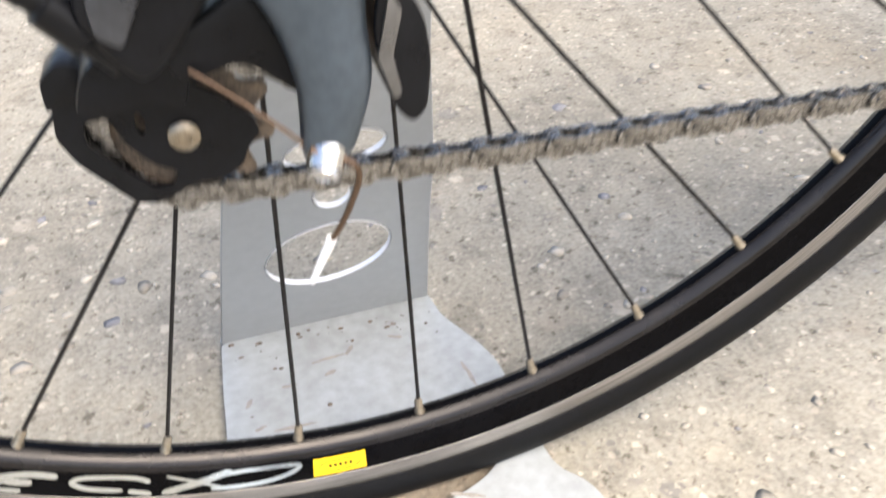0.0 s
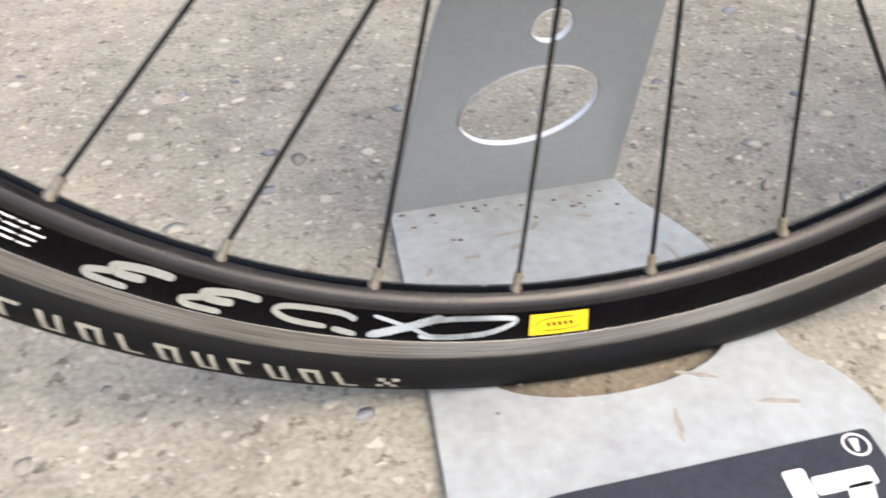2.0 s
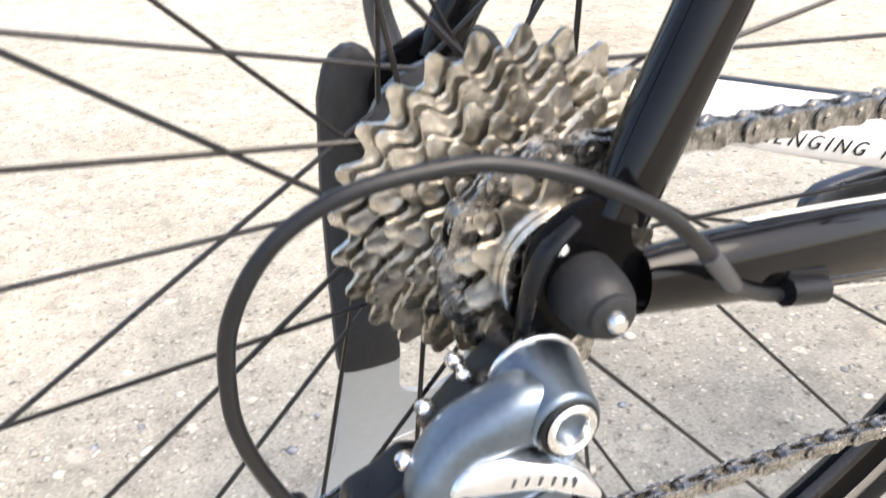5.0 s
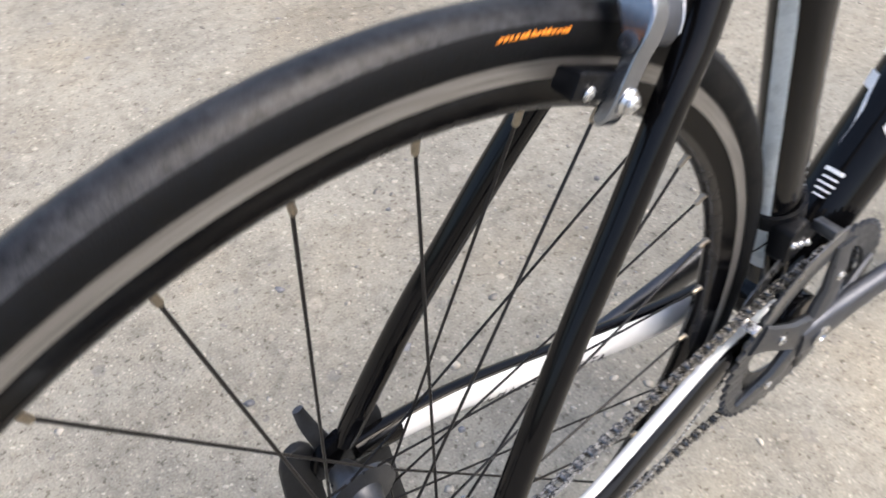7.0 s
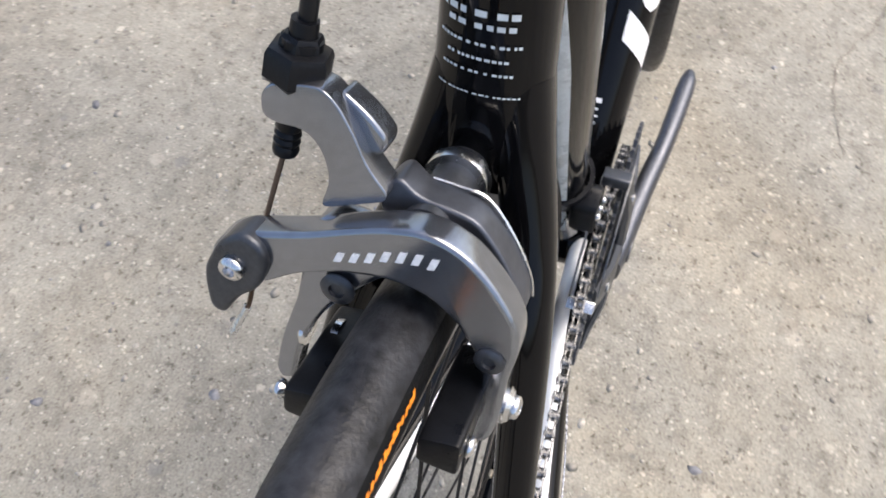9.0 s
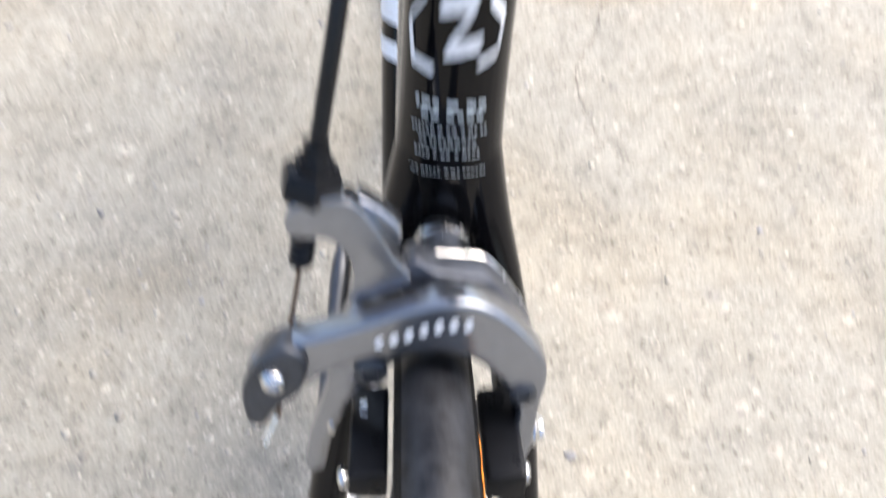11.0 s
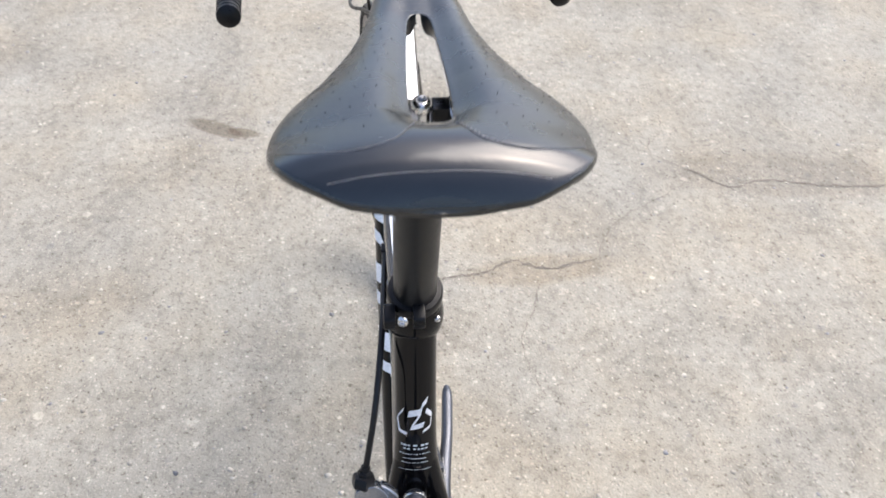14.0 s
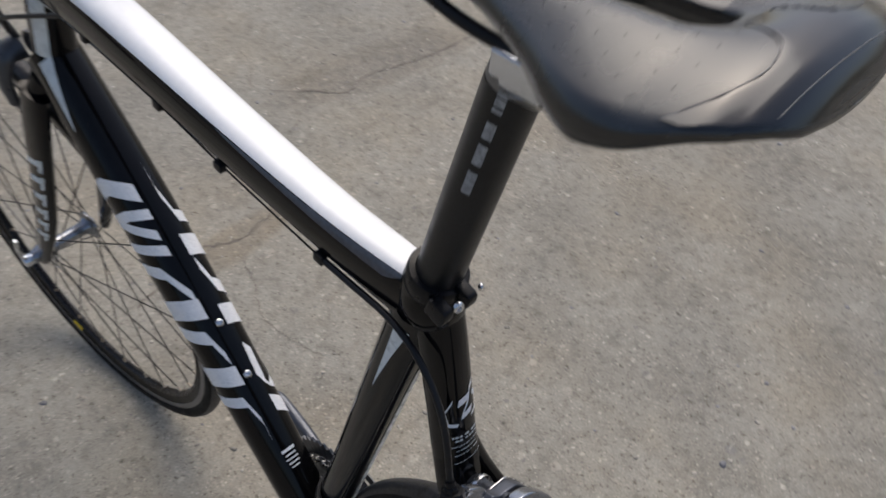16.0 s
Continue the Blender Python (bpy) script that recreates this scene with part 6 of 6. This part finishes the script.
for s in (-1, 1):
    for i in range(12):
        for j in range(4):
            x = 0.094 + 0.0095 * i
            c = 0.25 + 0.17 * j + (0.08 if i % 2 else 0)
            if c < 0.92:
                lathe(bm, [(0.00030, 0.00012), (0.00022, -0.0001), (0, -0.0002)], Matrix.Translation(saddle_top(x, c, s, 0.0002)), 6)
part("perforation", bm, BLACK_RUBBER, saddle, smooth=False)["kind"] = "stuff"
# stitched seams


def on_saddle(x, y, lift=0.0001):
    return (x, y, saddle_z(x, y) + lift)


bm = bmesh.new()
cols = []
for k in range(-40, 41):
    y = 0.0645 * k / 40
    back = max(0.0552, float(np.interp(abs(y), [w for _, w in PLAN[:11]], [x for x, _ in PLAN[:11]])) + 0.0006)
    front = max(back + 0.0004, float(np.interp(abs(y), [a for a, _ in SEAM], [b for _, b in SEAM])))
    cols.append([bm.verts.new(on_saddle(back + (front - back) * i / 14, y, 0.0005 if 0 < i < 14 else 0.0002)) for i in range(15)])
for p, q in zip(cols, cols[1:]):
    for i in range(14):
        bm.faces.new((p[i], p[i + 1], q[i + 1], q[i]))
part("rear_panel", bm, SADDLE_GLOSS, saddle, "glossy black rear panel")
bm = bmesh.new()
for s in (-1, 1):
    cord(bm, [on_saddle(x, s * y, 0.0004) for y, x in SEAM[1:-1]], 0.00035, 5)
part("seam", bm, THREAD, saddle, "fine grey stitched seam")
for k in range(7):
    bm = bmesh.new()
    y = 0.010 + 0.0014 * k
    x = float(np.interp(y, [a for a, _ in SEAM], [b for _, b in SEAM]))
    rod(bm, on_saddle(x - 0.0012, -y, 0.0006), on_saddle(x + 0.0012, -y - 0.0006, 0.0006), 0.0003, 5)
    part("stitch", bm, THREAD, saddle)
cord_pts = [tuple(saddle_top(0.0630, c, s, 0.0006)) for s, c in ((-1, 0.9), (-1, 0.6), (-1, 0.3), (1, 0.0), (1, 0.3), (1, 0.6), (1, 0.9))]
bm = bmesh.new()
cord(bm, cord_pts, 0.0003, 5)
part("seam", bm, THREAD, saddle)

# ---- bars and stem ----
bm = bmesh.new()
sweep(bm, spline([(0.757, 0, 0.872, 0.019, 0.019), (0.79, 0, 0.884, 0.016, 0.016), (0.85, 0, 0.893, 0.016, 0.016), (0.866, 0, 0.895, 0.021, 0.020)], 5), 18)
lathe(bm, [(0, -0.002), (0.0205, -0.002), (0.0205, 0.050), (0.017, 0.054), (0, 0.054)], frame_of(HEAD_TOP, HEAD_TOP - HEAD_LOW), 24)
stem = part("stem", bm, DARK_ALLOY, bike, "dark alloy stem")


def EY(s, y):
    return y if s > 0 else -y - 0.026


def EZ(s, z):
    return z + (0.015 if s > 0 else 0.007)


bm = bmesh.new()
for s in (-1, 1):
    cord(bm, [(0.868, 0, 0.895), (0.868, s * 0.12, 0.895), (0.872, s * 0.185, 0.895), (0.890, s * 0.206, 0.894), (0.925, s * 0.209, 0.890), (0.955, EY(s, 0.209), EZ(s, 0.868)), (0.962, EY(s, 0.208), EZ(s, 0.832)), (0.942, EY(s, 0.208), EZ(s, 0.793)), (0.900, EY(s, 0.207), EZ(s, 0.768)), (0.860, EY(s, 0.205), EZ(s, 0.762)), (0.818, EY(s, 0.205), EZ(s, 0.7630))], 0.0150, 16)
bars = part("handlebar", bm, BLACK_RUBBER, bike, "black taped drop handlebar")
for s in (-1, 1):
    for k in range(5):
        bm = bmesh.new()
        x = 0.826 + 0.010 * k
        lathe(bm, [(0.0148, -0.004), (0.0160, -0.0035), (0.0154, 0.004)], frame_of((x, EY(s, 0.205), EZ(s, 0.7628)), (1, 0, -0.0 if k < 6 else 0.12)), 18)
        part("bar_tape_wrap", bm, BLACK_RUBBER, bars)
    bm = bmesh.new()
    lathe(bm, [(0, -0.007), (0.008, -0.006), (0.0155, -0.001), (0.0155, 0.005), (0.0145, 0.006)], frame_of((0.816, EY(s, 0.205), EZ(s, 0.7630)), (1, 0, 0)), 18)
    part("bar_end_plug", bm, BLACK_PLASTIC, bars)
for run in ([(0.925, 0.200, 0.905), (0.985, 0.120, 0.880), (0.990, 0.050, 0.765), (0.950, 0.042, 0.742), (0.865, 0.047, 0.756), (0.780, 0.038, 0.790), (0.690, 0.027, 0.822)],
            [(0.925, -0.200, 0.905), (0.965, -0.13, 0.91), (0.930, -0.05, 0.87), (0.860, -0.030, 0.81), (0.770, -0.026, 0.770)],
            [(0.925, 0.200, 0.905), (0.935, 0.13, 0.92), (0.880, 0.050, 0.88), (0.850, 0.030, 0.81), (0.846, 0.022, 0.740)]):
    bm = bmesh.new()
    cord(bm, run, 0.0024, 10)
    part("cable_housing", bm, CABLE_BLACK, bars)
for s in (-1, 1):
    bm = bmesh.new()
    sweep(bm, spline([(0.92, s * 0.209, 0.905, 0.015, 0.016), (0.955, s * 0.209, 0.925, 0.016, 0.019), (0.985, s * 0.208, 0.955, 0.014, 0.016), (0.99, s * 0.208, 0.972, 0.009, 0.010)], 5), 14)
    part("brake_hood", bm, BLACK_RUBBER, bars, "black rubber brake hood")
# front brake
bm = bmesh.new()
for s in (-1, 1):
    sweep(bm, spline([(0.870, s * 0.004, 0.706, 0.010, 0.014), (0.875, s * 0.024, 0.700, 0.009, 0.014), (0.878, s * 0.034, 0.672, 0.007, 0.012), (0.880, s * 0.032, 0.640, 0.006, 0.009)], 5), 12)
    sweep(bm, [(0.858, s * 0.019, 0.630, 0.005, 0.006), (0.905, s * 0.019, 0.620, 0.005, 0.006)], 10, power=4)
rod(bm, (0.875, 0.006, 0.715), (0.862, 0.020, 0.752), 0.0045, 12)
front_brake = part("front_brake", bm, DARK_ALLOY, bike, "dark alloy front rim brake")

# the front end is turned a little to the left
STEER_AXIS = (HEAD_TOP - HEAD_LOW).normalized()
STEER = Matrix.Translation(HEAD_LOW) @ Matrix.Rotation(radians(6.0), 4, STEER_AXIS) @ Matrix.Translation(-HEAD_LOW)
for ob in (fork, front_wheel, bars, stem, front_brake):
    ob.matrix_basis = STEER @ ob.matrix_basis

# ---- ground details ----
def stones(name, count, spot, size, mat, label, seed, flat=0.5):
    """Many small half-sunk stones as one joined mesh."""
    rng = random.Random(seed)
    base = bmesh.new()
    bmesh.ops.create_icosphere(base, subdivisions=1, radius=1.0)
    base.verts.index_update()
    shape = [v.co.copy() for v in base.verts]
    tris = [tuple(v.index for v in f.verts) for f in base.faces]
    base.free()
    verts, faces = [], []
    for _ in range(count):
        x, y = spot(rng)
        r = size(rng)
        a, e = rng.uniform(0, 6.28), rng.uniform(0.6, 1.0)
        c, s = math.cos(a), math.sin(a)
        at0 = len(verts)
        h = flat * rng.uniform(0.5, 1.1)
        for p in shape:
            k = rng.uniform(0.55, 1.2)
            px, py = p.x * r * k, p.y * r * e * k
            verts.append((x + px * c - py * s, y + px * s + py * c, 0.15 * r * h + p.z * r * h * k))
        faces += [(i + at0, j + at0, k + at0) for i, j, k in tris]
    me = bpy.data.meshes.new(name)
    me.from_pydata(verts, [], faces)
    me.materials.append(mat)
    me.shade_smooth()
    return tagged(new(name, me), label, "gravel", kind="stuff")


PEBBLE = material("tan_pebble", (0.36, 0.332, 0.282), 0.85, vary=0.14, scale=300, island=0.38, bump=0.2)
DARK_STONE = material("blue_grey_stone", (0.19, 0.19, 0.20), 0.75, vary=0.2, scale=200, island=0.25, bump=0.2)


def near_spot(rng):
    while True:
        x, y = rng.uniform(-0.75, 0.7), rng.gauss(0.25, 0.35)
        if not (-0.10 < x < 0.115 and -0.18 < y < 0.14):
            return x, y


def far_spot(rng):
    return rng.uniform(-0.6, 3.2), rng.uniform(-1.7, 1.7)


def free(x, y):
    return not (-0.10 < x < 0.115 and -0.18 < y < 0.14)


def wide_spot(rng):
    while True:
        x, y = far_spot(rng)
        if free(x, y):
            return x, y


stones("fine_gravel", 2600, near_spot, lambda r: 0.0011 + 0.0022 * r.random() ** 3, PEBBLE, "fine tan grit loose on the asphalt", 21, 0.26)
stones("pale_stones", 420, near_spot, lambda r: 0.0026 + 0.0055 * r.random() ** 2.5, PEBBLE, "pale tan stones worn flush with the asphalt", 22, 0.10)
stones("scattered_gravel", 6000, wide_spot, lambda r: 0.0016 + 0.0050 * r.random() ** 3.5, PEBBLE, "tan gravel scattered over the yard", 23, 0.22)
stones("dark_stones", 650, wide_spot, lambda r: 0.0024 + 0.0070 * r.random() ** 3, DARK_STONE, "blue-grey flat stones worn flush with the asphalt", 24, 0.15)
KNOWN = [(-0.135, 0.208), (-0.138, 0.167), (-0.106, -0.007), (0.125, 0.231), (0.206, 0.192), (-0.19, 0.30), (-0.155, 0.31)]
turns = iter(KNOWN)
stones("dark_stones", len(KNOWN), lambda r: next(turns), lambda r: 0.0055 + 0.002 * r.random(), DARK_STONE, "blue-grey flat stones beside the stand", 25, 0.06)

# cracks filled with dark earth
CRACK = material("dark_crack_earth", (0.125, 0.108, 0.09), 0.95, vary=0.5, scale=60, bump=0.4, tint=(0.26, 0.235, 0.20))
for run, w in (([(1.085, -0.09), (1.103, -0.128), (1.120, -0.215), (1.153, -0.269), (1.122, -0.339), (1.136, -0.416), (1.149, -0.475)], 0.0034),
               ([(1.149, -0.475), (1.214, -0.497), (1.298, -0.571), (1.380, -0.70), (1.462, -0.802)], 0.0014),
               ([(1.478, -0.775), (1.462, -0.802), (1.400, -0.868), (1.424, -0.964), (1.407, -1.073), (1.392, -1.194), (1.39, -1.40)], 0.0036),
               ([(1.08, -0.33), (0.996, -0.294), (0.902, -0.257), (0.816, -0.270), (0.762, -0.287)], 0.0014), ([(1.775, -0.775), (1.66, -0.76), (1.568, -0.701), (1.46, -0.80)], 0.0014),
               ([(2.64, 0.50), (2.618, 0.355), (2.675, 0.237), (2.70, 0.05)], 0.0030), ([(2.6, -0.40), (2.55, -0.55), (2.58, -0.72), (2.5, -0.95), (2.52, -1.3)], 0.0026)):
    rng = random.Random(int(run[0][0] * 1000))
    bm = bmesh.new()
    line = [(p[0] + rng.gauss(0, 0.0025), p[1] + rng.gauss(0, 0.0025)) for p in spline(run, 9)]
    sides = []
    for i, (x, y) in enumerate(line):
        a, b = line[max(0, i - 1)], line[min(len(line) - 1, i + 1)]
        d = Vector((b[0] - a[0], b[1] - a[1])).normalized()
        k = w * rng.uniform(0.15, 1.0) * min(1.0, 0.2 + i / 6, 0.2 + (len(line) - 1 - i) / 6)
        sides.append((bm.verts.new((x - d.y * k, y + d.x * k, 0.0012)), bm.verts.new((x + d.y * k * rng.uniform(0.6, 1.2), y - d.x * k, 0.0012))))
    for p, q in zip(sides, sides[1:]):
        bm.faces.new((p[0], p[1], q[1], q[0]))
    part("crack", bm, CRACK, ground, "ragged crack filled with dark earth", smooth=False)

# grime on the stand
bm = bmesh.new()
rng = random.Random(31)
for _ in range(46):
    x = rng.uniform(-0.058, 0.06) + SX
    y = 0.118 - abs(rng.gauss(0, 0.012)) if rng.random() < 0.7 else rng.uniform(-0.03, 0.10)
    r = 0.0004 + 0.0011 * rng.random() ** 2
    lathe(bm, [(r, 0.0), (r * 0.6, r * 0.35), (0, r * 0.45)], pose(x, y, 0.0050) @ Matrix.Diagonal((rng.uniform(0.8, 2.2), 1, 1, 1)), 6)
grime = part("grime_specks", bm, GRIME, base_plate, "dark grime specks")
grime["kind"] = "stuff"

SMEAR = material("brown_smear", (0.27, 0.25, 0.22), 0.7, vary=0.4, scale=160, tint=(0.36, 0.35, 0.33))
rng = random.Random(44)
for _ in range(16):
    x, y, a, n = rng.uniform(-0.055, 0.075) + SX, rng.uniform(-0.055, 0.10), rng.uniform(-0.5, 0.5) + (1.4 if rng.random() < 0.4 else 0), rng.uniform(0.003, 0.012)
    if abs(y) < 0.022:
        continue
    bm = bmesh.new()
    ring = [(x + n * math.cos(t) * math.cos(a) - 0.0013 * math.sin(t) * math.sin(a) * rng.uniform(0.5, 1.5), y + n * math.cos(t) * math.sin(a) + 0.0013 * math.sin(t) * math.cos(a) * rng.uniform(0.5, 1.5)) for t in (2 * math.pi * k / 14 for k in range(14))]
    bm.faces.new([bm.verts.new((px, py, 0.0052)) for px, py in ring])
    part("scuff", bm, SMEAR, base_plate, "brown scuff", smooth=False)
